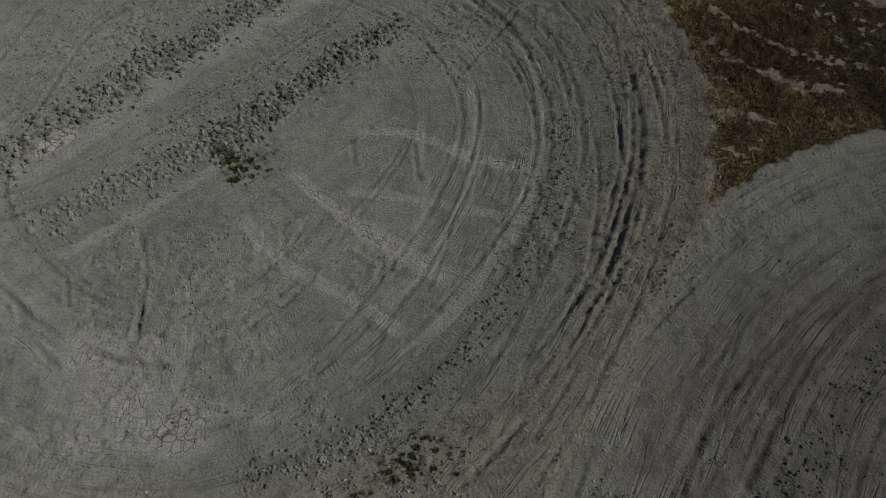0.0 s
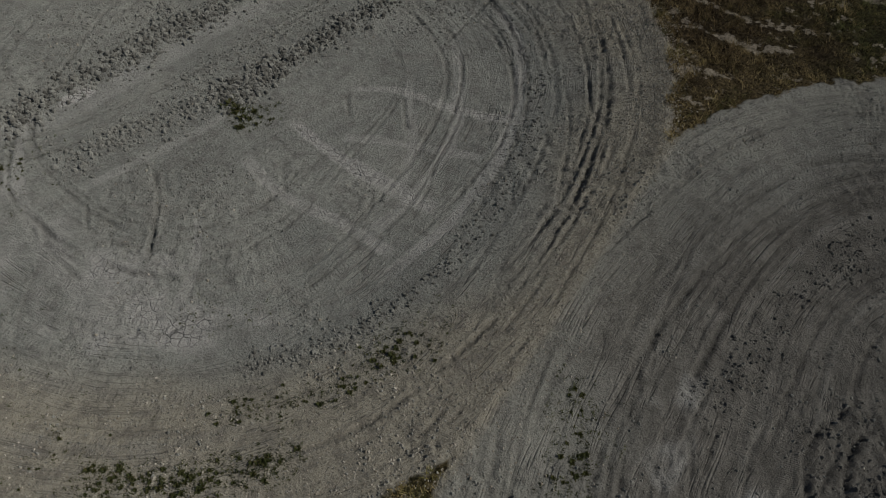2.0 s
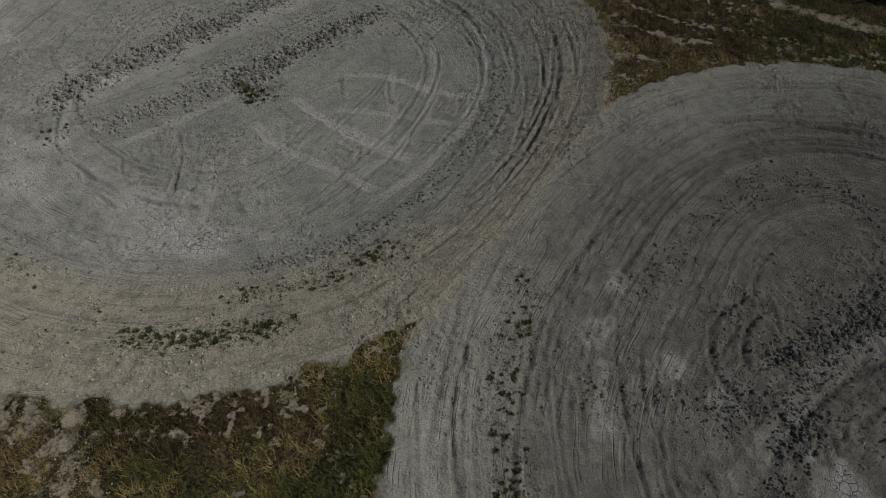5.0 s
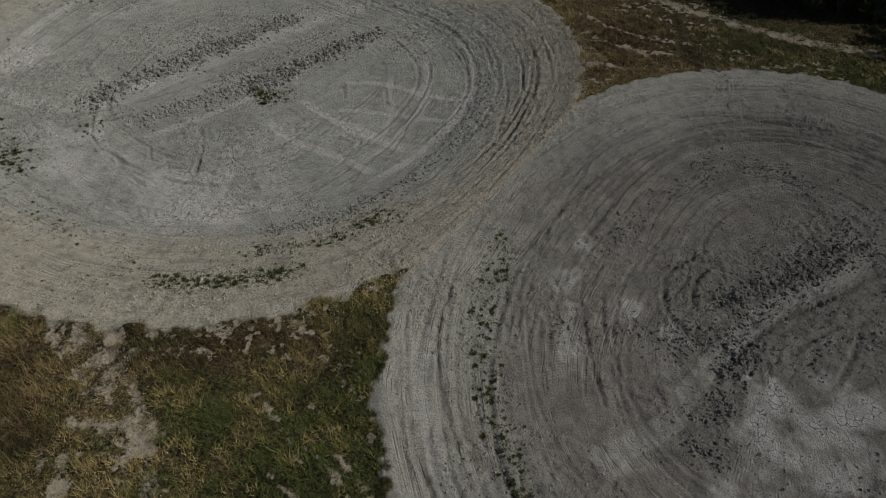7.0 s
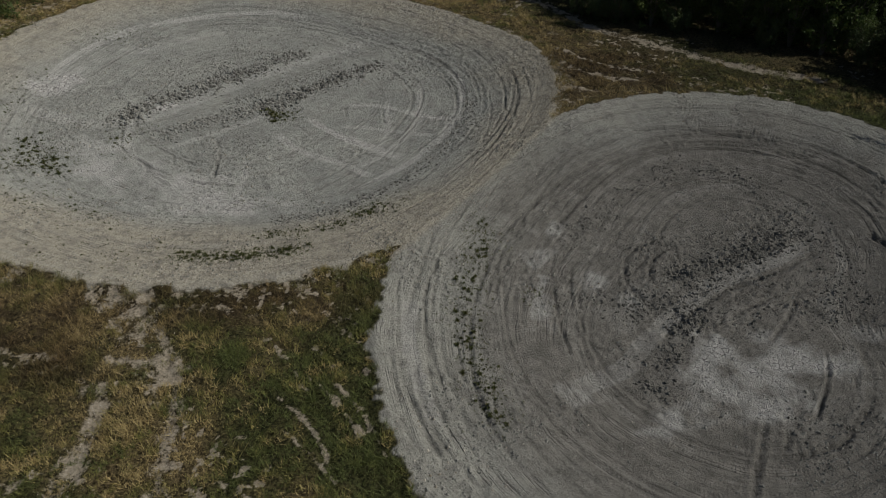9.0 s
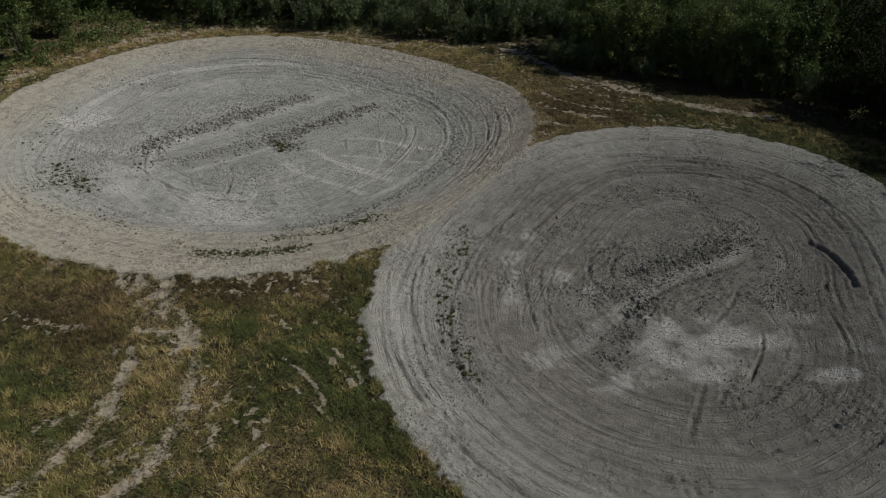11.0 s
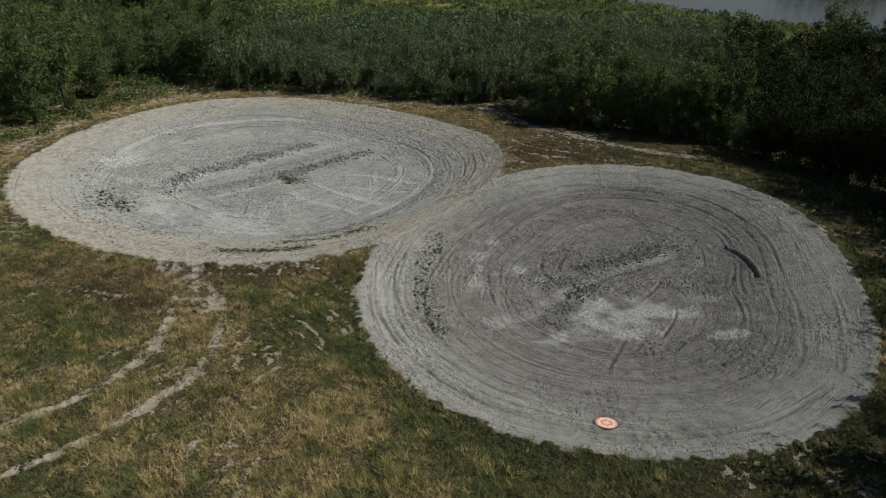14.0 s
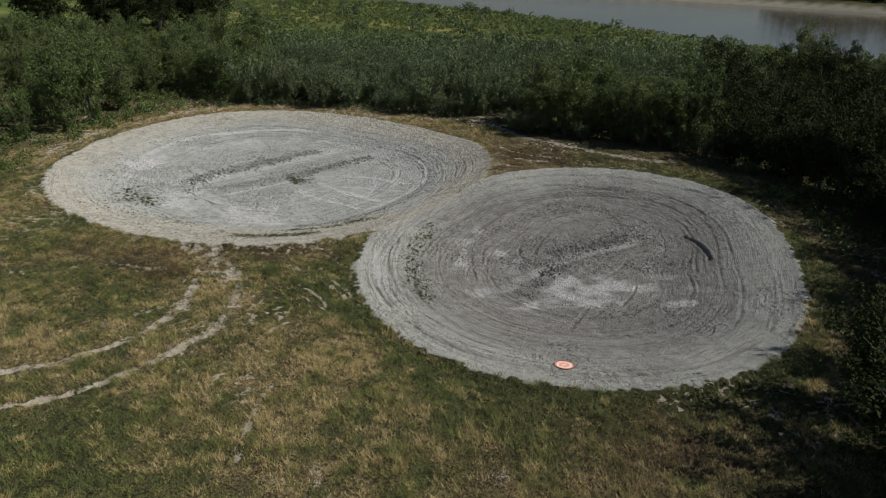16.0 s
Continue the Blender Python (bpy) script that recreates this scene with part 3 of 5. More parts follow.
    soil = rgb_mix(n, l, pale, soil, rgb_mix(n, l, ramp(n, l, fine, 0.35, 0.65), (0.50, 0.495, 0.48), (0.66, 0.65, 0.63)))
    soil = rgb_mix(n, l, math_node(n, l, "MULTIPLY", darkening, 0.42), soil, (0.085, 0.082, 0.076))
    # cracks between the plates of dried crust
    crack = n.new("ShaderNodeTexVoronoi")
    crack.feature = "DISTANCE_TO_EDGE"
    crack.inputs["Scale"].default_value = 4.2
    l.new(n.new("ShaderNodeTexCoord").outputs["Object"], crack.inputs["Vector"])
    gap = math_node(n, l, "MULTIPLY", ramp(n, l, crack.outputs["Distance"], 0.06, 0.01), math_node(n, l, "MULTIPLY", ramp(n, l, pale, 0.55, 0.9), 1.2))
    soil = rgb_mix(n, l, math_node(n, l, "MULTIPLY", gap, 0.5), soil, (0.09, 0.087, 0.08))
    # pale stones in the grit
    soil = rgb_mix(n, l, ramp(n, l, grit, 0.63, 0.72), soil, (0.58, 0.56, 0.51))
    soil = rgb_mix(n, l, math_node(n, l, 'MULTIPLY', ramp(n, l, grit, 0.42, 0.32), 0.7), soil, (0.085, 0.083, 0.076))
    green = rgb_mix(n, l, ramp(n, l, fine, 0.42, 0.6), (0.016, 0.018, 0.008), (0.075, 0.078, 0.03))
    straw = rgb_mix(n, l, ramp(n, l, fine, 0.4, 0.62), (0.03, 0.023, 0.012), (0.22, 0.172, 0.09))
    turf = rgb_mix(n, l, dry, green, straw)
    turf = rgb_mix(n, l, math_node(n, l, "MULTIPLY", attr(n, "brown"), 0.85), turf, rgb_mix(n, l, ramp(n, l, fine, 0.35, 0.7), (0.014, 0.010, 0.006), (0.065, 0.047, 0.028)))
    turf = rgb_mix(n, l, meadow, turf, rgb_mix(n, l, ramp(n, l, noise_node(n, l, 0.06, 4), 0.42, 0.62), (0.05, 0.078, 0.022), (0.15, 0.17, 0.045)))
    turf = rgb_mix(n, l, math_node(n, l, "MULTIPLY", attr(n, "straw"), 0.8), turf, (0.34, 0.28, 0.10))
    bare = ramp(n, l, math_node(n, l, "MULTIPLY_ADD", math_node(n, l, "ADD", math_node(n, l, "SUBTRACT", fine, 0.5), math_node(n, l, "MULTIPLY", math_node(n, l, "SUBTRACT", grit, 0.5), 0.7)), 1.7, bare), 0.34, 0.8)
    turf = rgb_mix(n, l, bare, turf, rgb_mix(n, l, ramp(n, l, fine, 0.3, 0.7), (0.29, 0.25, 0.19), (0.46, 0.41, 0.33)))
    turf = rgb_mix(n, l, sand, turf, (0.40, 0.36, 0.29))
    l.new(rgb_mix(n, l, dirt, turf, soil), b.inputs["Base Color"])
    # tread marks across the ring lanes, crumbs and grit
    across = math_node(n, l, "SINE", math_node(n, l, "MULTIPLY", attr(n, "arc"), 2 * math.pi / 0.13))
    tread = math_node(n, l, "MULTIPLY", across, math_node(n, l, "MULTIPLY", dirt, ramp(n, l, wide, 0.5, 0.6)))
    lump = n.new("ShaderNodeTexVoronoi")
    lump.inputs["Scale"].default_value = 17.0
    l.new(n.new("ShaderNodeTexCoord").outputs["Object"], lump.inputs["Vector"])
    crumbs = math_node(n, l, "MULTIPLY", lump.outputs["Distance"], math_node(n, l, "MULTIPLY_ADD", ramp(n, l, noise_node(n, l, 0.9, 4, 0.6), 0.4, 0.62), 0.8, 0.15))
    seam_h = math_node(n, l, "MULTIPLY_ADD", seam, -0.7, math_node(n, l, "MULTIPLY", crumbs, -0.4))
    h = math_node(n, l, "MULTIPLY_ADD", streak, -0.25, math_node(n, l, "MULTIPLY_ADD", tread, 0.09, math_node(n, l, "ADD", seam_h, math_node(n, l, "MULTIPLY_ADD", grit, 0.55, math_node(n, l, "MULTIPLY", fine, 1.1)))))
    h = math_node(n, l, "SUBTRACT", h, gap)
    bump = n.new("ShaderNodeBump")
    bump.inputs["Strength"].default_value, bump.inputs["Distance"].default_value = 1.0, 0.06
    l.new(h, bump.inputs["Height"])
    l.new(bump.outputs[0], b.inputs["Normal"])
    return m


def clod_material(name, dark, light):
    m, n, l, b = material(name, 0.95, 0.15)
    b.inputs["Diffuse Roughness"].default_value = 1.0
    g = n.new("ShaderNodeNewGeometry").outputs["Random Per Island"]
    o = n.new("ShaderNodeObjectInfo").outputs["Random"]
    mix = math_node(n, l, "FRACT", math_node(n, l, "ADD", g, o))
    col = rgb_mix(n, l, mix, dark, light)
    fine = noise_node(n, l, 30.0, 3, 0.7)
    l.new(rgb_mix(n, l, ramp(n, l, fine, 0.4, 0.7), col, rgb_mix(n, l, 0.3, col, (0.30, 0.295, 0.27))), b.inputs["Base Color"])
    bump = n.new("ShaderNodeBump")
    bump.inputs["Strength"].default_value, bump.inputs["Distance"].default_value = 0.7, 0.02
    l.new(fine, bump.inputs["Height"])
    l.new(bump.outputs[0], b.inputs["Normal"])
    return m


def leaf_material(name, dark, light, autumn, rough=0.5, shine=0.3, through_light=0.3):
    """Leaves: two greens and a few yellowed ones, some light passing through."""
    m, n, l, b = material(name, rough, shine)
    rnd = n.new("ShaderNodeNewGeometry").outputs["Random Per Island"]
    ob = n.new("ShaderNodeObjectInfo").outputs["Random"]
    clump = ramp(n, l, noise_node(n, l, 1.1, 2, 0.5), 0.35, 0.65)
    col = rgb_mix(n, l, math_node(n, l, "ADD", math_node(n, l, "MULTIPLY", clump, 0.7), math_node(n, l, "MULTIPLY", rnd, 0.3)), dark, light)
    col = rgb_mix(n, l, ramp(n, l, math_node(n, l, "FRACT", math_node(n, l, "MULTIPLY", rnd, 7.31)), 0.9, 1.0), col, autumn)
    col = rgb_mix(n, l, math_node(n, l, "MULTIPLY", ob, 0.4), col, dark)
    col = rgb_mix(n, l, math_node(n, l, "MULTIPLY", ramp(n, l, math_node(n, l, "FRACT", math_node(n, l, "MULTIPLY", ob, 5.7)), 0.5, 1.0), 0.18), col, autumn)
    l.new(col, b.inputs["Base Color"])
    t = n.new("ShaderNodeBsdfTranslucent")
    l.new(col, t.inputs["Color"])
    mixer = n.new("ShaderNodeMixShader")
    mixer.inputs[0].default_value = through_light
    l.new(b.outputs[0], mixer.inputs[1])
    l.new(t.outputs[0], mixer.inputs[2])
    l.new(mixer.outputs[0], n["Material Output"].inputs["Surface"])
    return m


def grass_material():
    m, n, l, b = material("grass_blades", 0.65, 0.2)
    rnd = n.new("ShaderNodeNewGeometry").outputs["Random Per Island"]
    dry = attr(n, "dry")
    green = rgb_mix(n, l, rnd, (0.055, 0.072, 0.022), (0.17, 0.195, 0.062))
    straw = rgb_mix(n, l, rnd, (0.21, 0.148, 0.06), (0.62, 0.50, 0.24))
    olive = rgb_mix(n, l, rnd, (0.11, 0.108, 0.026), (0.31, 0.29, 0.09))
    blade = rgb_mix(n, l, ramp(n, l, dry, 0.45, 0.9), rgb_mix(n, l, ramp(n, l, dry, 0.1, 0.5), green, olive), straw)
    l.new(rgb_mix(n, l, math_node(n, l, "MULTIPLY", attr(n, "brown"), 0.8), blade, rgb_mix(n, l, rnd, (0.03, 0.02, 0.011), (0.19, 0.125, 0.062))), b.inputs["Base Color"])
    return m


def bark_material():
    m, n, l, b = material("bark", 0.9, 0.2)
    v = noise_node(n, l, 9.0, 5)
    l.new(rgb_mix(n, l, v, (0.09, 0.075, 0.055), (0.24, 0.215, 0.18)), b.inputs["Base Color"])
    bump = n.new("ShaderNodeBump")
    bump.inputs["Distance"].default_value = 0.03
    l.new(v, bump.inputs["Height"])
    l.new(bump.outputs[0], b.inputs["Normal"])
    return m


def water_material():
    m, n, l, b = material("river_water", 0.06, 0.5)
    v = noise_node(n, l, 0.03, 4)
    l.new(rgb_mix(n, l, ramp(n, l, v, 0.35, 0.65), (0.07, 0.062, 0.048), (0.095, 0.085, 0.066)), b.inputs["Base Color"])
    coord = n.new("ShaderNodeTexCoord").outputs["Object"]
    bump = n.new("ShaderNodeBump")
    bump.inputs["Strength"].default_value, bump.inputs["Distance"].default_value = 0.35, 0.1
    l.new(noise_node(n, l, 1.1, 3, 0.6, coord), bump.inputs["Height"])
    l.new(bump.outputs[0], b.inputs["Normal"])
    return m


def cloth_material(name, colour, rough=0.7):
    m, n, l, b = material(name, rough, 0.3)
    v = noise_node(n, l, 26.0, 4)
    l.new(rgb_mix(n, l, ramp(n, l, v, 0.3, 0.75), colour, tuple(0.8 * c + 0.05 for c in colour)), b.inputs["Base Color"])
    bump = n.new("ShaderNodeBump")
    bump.inputs["Strength"].default_value, bump.inputs["Distance"].default_value = 0.4, 0.004
    l.new(noise_node(n, l, 14.0, 3), bump.inputs["Height"])
    l.new(bump.outputs[0], b.inputs["Normal"])
    return m


SOIL = ground_material()
CLOD_GREY = clod_material("grey_clods", (0.25, 0.25, 0.23), (0.43, 0.43, 0.395))
CLOD_DARK = clod_material("dark_clods", (0.12, 0.118, 0.108), (0.27, 0.265, 0.24))
CLOD_TAN = clod_material("tan_gravel", (0.34, 0.295, 0.23), (0.74, 0.70, 0.62))
CLOD_PALE = clod_material("pale_crust", (0.36, 0.355, 0.335), (0.62, 0.61, 0.58))
GRASS = grass_material()
BARK = bark_material()
POPLAR_LEAF = leaf_material("poplar_leaves", (0.045, 0.075, 0.022), (0.155, 0.215, 0.065), (0.26, 0.24, 0.07), 0.55, 0.25)
WILLOW_LEAF = leaf_material("willow_leaves", (0.058, 0.085, 0.038), (0.165, 0.22, 0.095), (0.17, 0.2, 0.08), 0.6)
# elm leaves coloured darker than real foliage, to carry the wood's shade
ELM_LEAF = leaf_material("shaded_elm_leaves", (0.016, 0.025, 0.009), (0.045, 0.06, 0.022), (0.075, 0.07, 0.025), 0.85, 0.05, 0.1)
WEED_LEAF = leaf_material("weed_leaves", (0.055, 0.07, 0.024), (0.16, 0.175, 0.065), (0.2, 0.16, 0.07), 0.6)
MEADOW_LEAF = leaf_material("meadow_growth", (0.075, 0.115, 0.03), (0.16, 0.205, 0.06), (0.24, 0.23, 0.08), 0.6)
WATER = water_material()

# ---- the ground, one sheet ----
STEP = 0.056


def spaced(lo, hi, far_lo, far_hi):
    """Even spacing between lo and hi, growing wider outwards to the far ends."""
    inner = list(np.arange(lo, hi + STEP / 2, STEP))
    for end, sign in ((far_lo, -1), (far_hi, 1)):
        at, step, more = (inner[0] if sign < 0 else inner[-1]), STEP, []
        while sign * (end - at) > 0:
            step = min(step * 1.13, 0.7 if abs(at) < 68 else 3.0 if sign > 0 and at < 260 else 160.0)
            at += sign * step
            more.append(at)
        inner = more[::-1] + inner if sign < 0 else inner + more
    return np.array(inner)


gx, gy = spaced(-24.0, 25.0, -2600, 2600), spaced(-15.0, 33.0, -2600, 2600)
X, Y = np.meshgrid(gx, gy)
rel, m_dirt, m_darkening, m_pale, m_warm, m_bare, m_inside = relief(X, Y)
Z = height(X, Y) + rel
nx, ny = len(gx), len(gy)
idx = np.arange(nx * ny).reshape(ny, nx)
quads = np.stack([idx[:-1, :-1], idx[:-1, 1:], idx[1:, 1:], idx[1:, :-1]], axis=-1).reshape(-1, 4)
ground = link_mesh("ground", np.stack([X, Y, Z], axis=-1).reshape(-1, 3), quads, SOIL, smooth=True)
tagged(ground, "bare grey soil bowls rutted by wheels amid dry grass", "ground", kind="structure")
ga, gb = bowl(X, Y, BOWL_A), bowl(X, Y, BOWL_B)
arc = np.where(ga[2] > gb[2], ga[1] * 12.0, gb[1] * 10.0)
ring_t = np.where(ga[2] > gb[2], ga[1], gb[1])
to_river = Y - side(X, Y, RIVER_NEAR)
past_river = Y - side(X, Y, RIVER_FAR)
for key, values in (("dirt", m_dirt), ("darkening", m_darkening), ("pale", m_pale), ("warm", m_warm), ("bare", m_bare), ("dry", dryness(X, Y)), ("brown", scrub(X, Y)), ("arc", arc), ("round_c", np.cos(ring_t) * 0.34), ("round_s", np.sin(ring_t) * 0.34), ("inset", m_inside + 0.12 * fbm(X, Y, 3.0, 3, 71)), ("middle", smooth(6.0, 8.0, np.where(ga[2] > gb[2], ga[2], gb[2] - 1.0) + fbm(X, Y, 3.0, 2, 72))), ("umber", smooth(0.8, 4.5, gb[2] + 0.8 * fbm(X, Y, 2.5, 3, 70)) * smooth(-0.3, 1.5, gb[2] - ga[2]) * (1 - m_pale)),
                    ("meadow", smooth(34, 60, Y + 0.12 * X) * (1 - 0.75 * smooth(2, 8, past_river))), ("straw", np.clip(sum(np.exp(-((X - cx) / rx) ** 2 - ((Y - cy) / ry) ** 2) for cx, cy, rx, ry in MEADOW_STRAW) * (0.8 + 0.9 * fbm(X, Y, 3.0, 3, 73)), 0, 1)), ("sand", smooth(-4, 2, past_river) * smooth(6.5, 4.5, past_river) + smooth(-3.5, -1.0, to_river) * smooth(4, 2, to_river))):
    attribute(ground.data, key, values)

# the river
wx, wy = np.linspace(-400, 500, 10), np.linspace(20, 500, 7)
WX, WY = np.meshgrid(wx, wy)
widx = np.arange(70).reshape(7, 10)
river = link_mesh("river_water", np.stack([WX, WY, np.full_like(WX, -2.6)], axis=-1).reshape(-1, 3),
                  np.stack([widx[:-1, :-1], widx[:-1, 1:], widx[1:, 1:], widx[1:, :-1]], axis=-1).reshape(-1, 4), WATER)
tagged(river, "wide muddy grey-brown river beyond the green meadow", "river", kind="structure")


def ground_at(x, y):
    """The sheet's height, from its four nearest corners."""
    x, y = np.atleast_1d(np.asarray(x, float)), np.atleast_1d(np.asarray(y, float))
    i, j = np.clip(np.searchsorted(gx, x) - 1, 0, nx - 2), np.clip(np.searchsorted(gy, y) - 1, 0, ny - 2)
    u, v = (x - gx[i]) / (gx[i + 1] - gx[i]), (y - gy[j]) / (gy[j + 1] - gy[j])
    return (Z[j, i] * (1 - u) + Z[j, i + 1] * u) * (1 - v) + (Z[j + 1, i] * (1 - u) + Z[j + 1, i + 1] * u) * v


# ---- trees and shrubs ----
def tube(pts, radii, sides=6):
    """Vertices and quads of a tapered limb through the points."""
    pts = [Vector(p) for p in pts]
    v, f = [], []
    for i, p in enumerate(pts):
        d = (pts[min(i + 1, len(pts) - 1)] - pts[max(i - 1, 0)]).normalized()
        a = d.orthogonal().normalized()
        c = d.cross(a)
        for s in range(sides):
            t = 2 * math.pi * s / sides
            v.append(p + (a * math.cos(t) + c * math.sin(t)) * radii[i])
    for i in range(len(pts) - 1):
        for s in range(sides):
            q = i * sides
            f.append((q + s, q + (s + 1) % sides, q + sides + (s + 1) % sides, q + sides + s))
    return v, f


def leaf_cards(rng, centres, long, wide, droop=0.0, upright=0.0):
    """Pointed leaves at the centres: vertices and faces."""
    n = len(centres)
    d = rng.normal(size=(n, 3))
    d[:, 2] += upright - droop
    d /= np.linalg.norm(d, axis=1)[:, None] + 1e-9
    s = np.cross(d, rng.normal(size=(n, 3)))
    s /= np.linalg.norm(s, axis=1)[:, None] + 1e-9
    k = rng.uniform(0.65, 1.3, size=(n, 1))
    a, b = d * long * k, s * wide * k
    v = np.stack([centres - 0.8 * b, centres + 0.8 * b, centres + a], axis=1).reshape(-1, 3)
    return v, np.arange(3 * n).reshape(n, 3)


def make_tree(name, seed, tall, spread, stems, leaves, leaf, leaf_mat, lean=0.25, bare_foot=0.12, twig=0.5, upright=0.3, label="", category="tree", wood="trunk", spray=34, tallness=0.9):
    """Stems that rise and spread from one foot, side limbs, and sprays of leaves round the limbs."""
    rng = np.random.RandomState(seed)
    wv, wf, centres = [], [], []
    paths = []
    for i in range(stems):
        az = 2 * math.pi * (i + rng.uniform(-0.3, 0.3)) / stems
        out = spread * rng.uniform(0.35, 1.0) if stems > 1 else spread * 0.15
        top = tall * rng.uniform(0.72, 1.0)
        pts = []
        for j in range(6):
            t = j / 5
            r = out * t ** (1.0 + lean) + rng.uniform(-0.05, 0.05) * spread
            pts.append((math.cos(az) * r + rng.normal() * 0.02 * tall * t, math.sin(az) * r + rng.normal() * 0.02 * tall * t, top * t))
        rad = [max(0.012, 0.018 * tall / math.sqrt(stems) * 1.4 * (1 - 0.85 * j / 5)) for j in range(6)]
        paths.append((pts, rad, 1.0))
        for _ in range(4 if stems > 8 else 8):
            t = rng.uniform(0.2, 0.92)
            j = min(int(t * 5), 4)
            p0 = np.array(pts[j]) * (1 - (t * 5 - j)) + np.array(pts[j + 1]) * (t * 5 - j)
            a2 = az + rng.uniform(-1.7, 1.7) if stems > 1 else rng.uniform(0, 6.28)
            reach = spread * rng.uniform(0.35, 0.75) * (1.15 - 0.7 * t)
            p1 = p0 + np.array([math.cos(a2) * reach * 0.55, math.sin(a2) * reach * 0.55, reach * rng.uniform(0.2, 0.6)])
            p2 = p0 + np.array([math.cos(a2) * reach, math.sin(a2) * reach, reach * rng.uniform(0.35, 1.0)])
            paths.append(([tuple(p0), tuple(p1), tuple(p2)], [rad[j] * 0.5, rad[j] * 0.33, 0.008], 0.8))
    for pts, rad, _ in paths:
        v, f = tube(pts, rad, 5)
        base = len(wv)
        wv += v
        wf += [tuple(base + k for k in q) for q in f]
    weights = np.array([np.linalg.norm(np.array(p[0][-1]) - np.array(p[0][0])) * p[2] for p in paths])
    pick = rng.choice(len(paths), size=leaves, p=weights / weights.sum())
    for i, (pts, rad, _) in enumerate(paths):
        k = int((pick == i).sum())
        if not k:
            continue
        p = np.array(pts)
        t = rng.uniform(bare_foot if len(p) > 3 else 0.1, 1.0, size=k) ** 0.8 * (len(p) - 1)
        j = np.minimum(t.astype(int), len(p) - 2)
        at = p[j] + (p[j + 1] - p[j]) * (t - j)[:, None]
        # sprays of leaves at the twigs' ends, with gaps between them
        sprays = max(1, k // spray)
        hub = (at + rng.normal(size=(k, 3)) * twig * np.array([1, 1, 0.8]))[:sprays]
        centres.append(hub[rng.randint(sprays, size=k)] + rng.normal(size=(k, 3)) * 0.42 * twig * np.array([1, 1, tallness]))
    centres = np.concatenate(centres)
    centres = centres[centres[:, 2] > 0.12]
    lv, lf = leaf_cards(rng, centres, leaf[0], leaf[1], upright=upright)
    root = new(name)
    root.empty_display_size = 0.3
    link_mesh(wood, wv, wf, BARK, root)
    link_mesh("crown", lv, lf, leaf_mat, root)
    return tagged(root, label, category)


def planted(kinds, places, seed, group):
    """Copies of the kinds of plant at the places (x, y, size)."""
    rng = np.random.RandomState(seed)
    zs = ground_at([p[0] for p in places], [p[1] for p in places])
    for i, ((x, y, size), z) in enumerate(zip(places, zs)):
        kind = kinds[rng.randint(len(kinds))]
        m = Matrix.LocRotScale((x, y, float(z) - 0.05), Euler((rng.normal() * 0.04, rng.normal() * 0.04, rng.uniform(0, 6.28))), None)
        ob = copy_thing(kind, m)
        ob.scale = (size * rng.uniform(0.9, 1.12), size * rng.uniform(0.9, 1.12), size * rng.uniform(0.88, 1.12))
        tagged(ob, group=group)


def remove_thing(ob):
    for o in (*ob.children_recursive, ob):
        bpy.data.objects.remove(o)


def scatter(seed, count, inside_fn, box, apart):
    """Random places in a box that pass a test, with a least distance apart."""
    rng = np.random.RandomState(seed)
    got = []
    for _ in range(count * 60):
        x, y = rng.uniform(box[0], box[1]), rng.uniform(box[2], box[3])
        if inside_fn(x, y) and all((x - a) ** 2 + (y - b) ** 2 > apart * apart for a, b in got):
            got.append((x, y))
            if len(got) >= count:
                break
    return got


def rim_gap(x, y):
    return -max(float(bowl(x, y, BOWL_A)[2]), float(bowl(x, y, BOWL_B)[2]))


poplars = [make_tree("poplar_tree", 100 + i, 6.2, 1.6, 7, 6500, (0.15, 0.062), POPLAR_LEAF, 0.1, 0.02, 0.34, 0.3,
                     "young poplar tree with glossy green leaves beside the soil", "tree") for i in range(4)]
willows = [make_tree("willow_shrub", 200 + i, 2.9, 1.7, 12, 2800, (0.24, 0.04), WILLOW_LEAF, 0.35, 0.0, 0.22, 1.0,
                     "dense grey-green willow shrub in a thicket", "shrub", wood="trunk", spray=40, tallness=2.2) for i in range(4)]
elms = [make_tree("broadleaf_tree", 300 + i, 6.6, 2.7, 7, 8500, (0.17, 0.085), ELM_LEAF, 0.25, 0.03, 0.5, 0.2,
                  "broadleaf tree in a shady wood, leaves darkened for shade", "tree") for i in range(3)]


def left_wood(x, y):
    # the wood's edge follows the rim of the far bowl
    return rim_gap(x, y) > 2.9 + 0.5 * math.sin(y * 0.7) and x < -13.5 - 0.2 * (y - 36) and y > 9


rs = random.Random(11)
planted(poplars, [(x, y, rs.uniform(0.55, 1.2)) for x, y in scatter(1, 95, left_wood, (-56, -12, 8, 62), 2.3)], 1, "poplars of the western wood")
planted(poplars, [(-21.5, 38.0, 0.8), (-19.8, 39.6, 0.75), (-17.4, 38.4, 0.85), (-23.6, 40.5, 0.9), (-18.6, 41.6, 0.8), (-21.0, 43.0, 0.9), (-16.2, 40.6, 0.7), (-25.4, 37.2, 0.8)], 9, "poplars of the western wood")
right_clump = [(11.8, 26.6), (13.4, 24.8), (14.9, 26.2), (16.4, 23.6), (17.6, 25.4), (19.0, 22.4), (20.2, 24.4), (21.6, 21.2), (23.2, 22.8), (24.2, 20.2), (15.8, 28.6), (19.0, 28.0), (22.4, 26.6), (12.6, 28.6),
               (14.4, 24.0), (18.0, 22.9), (20.4, 21.4), (22.9, 20.1), (17.2, 30.2), (21.0, 29.6), (25.0, 25.0)]
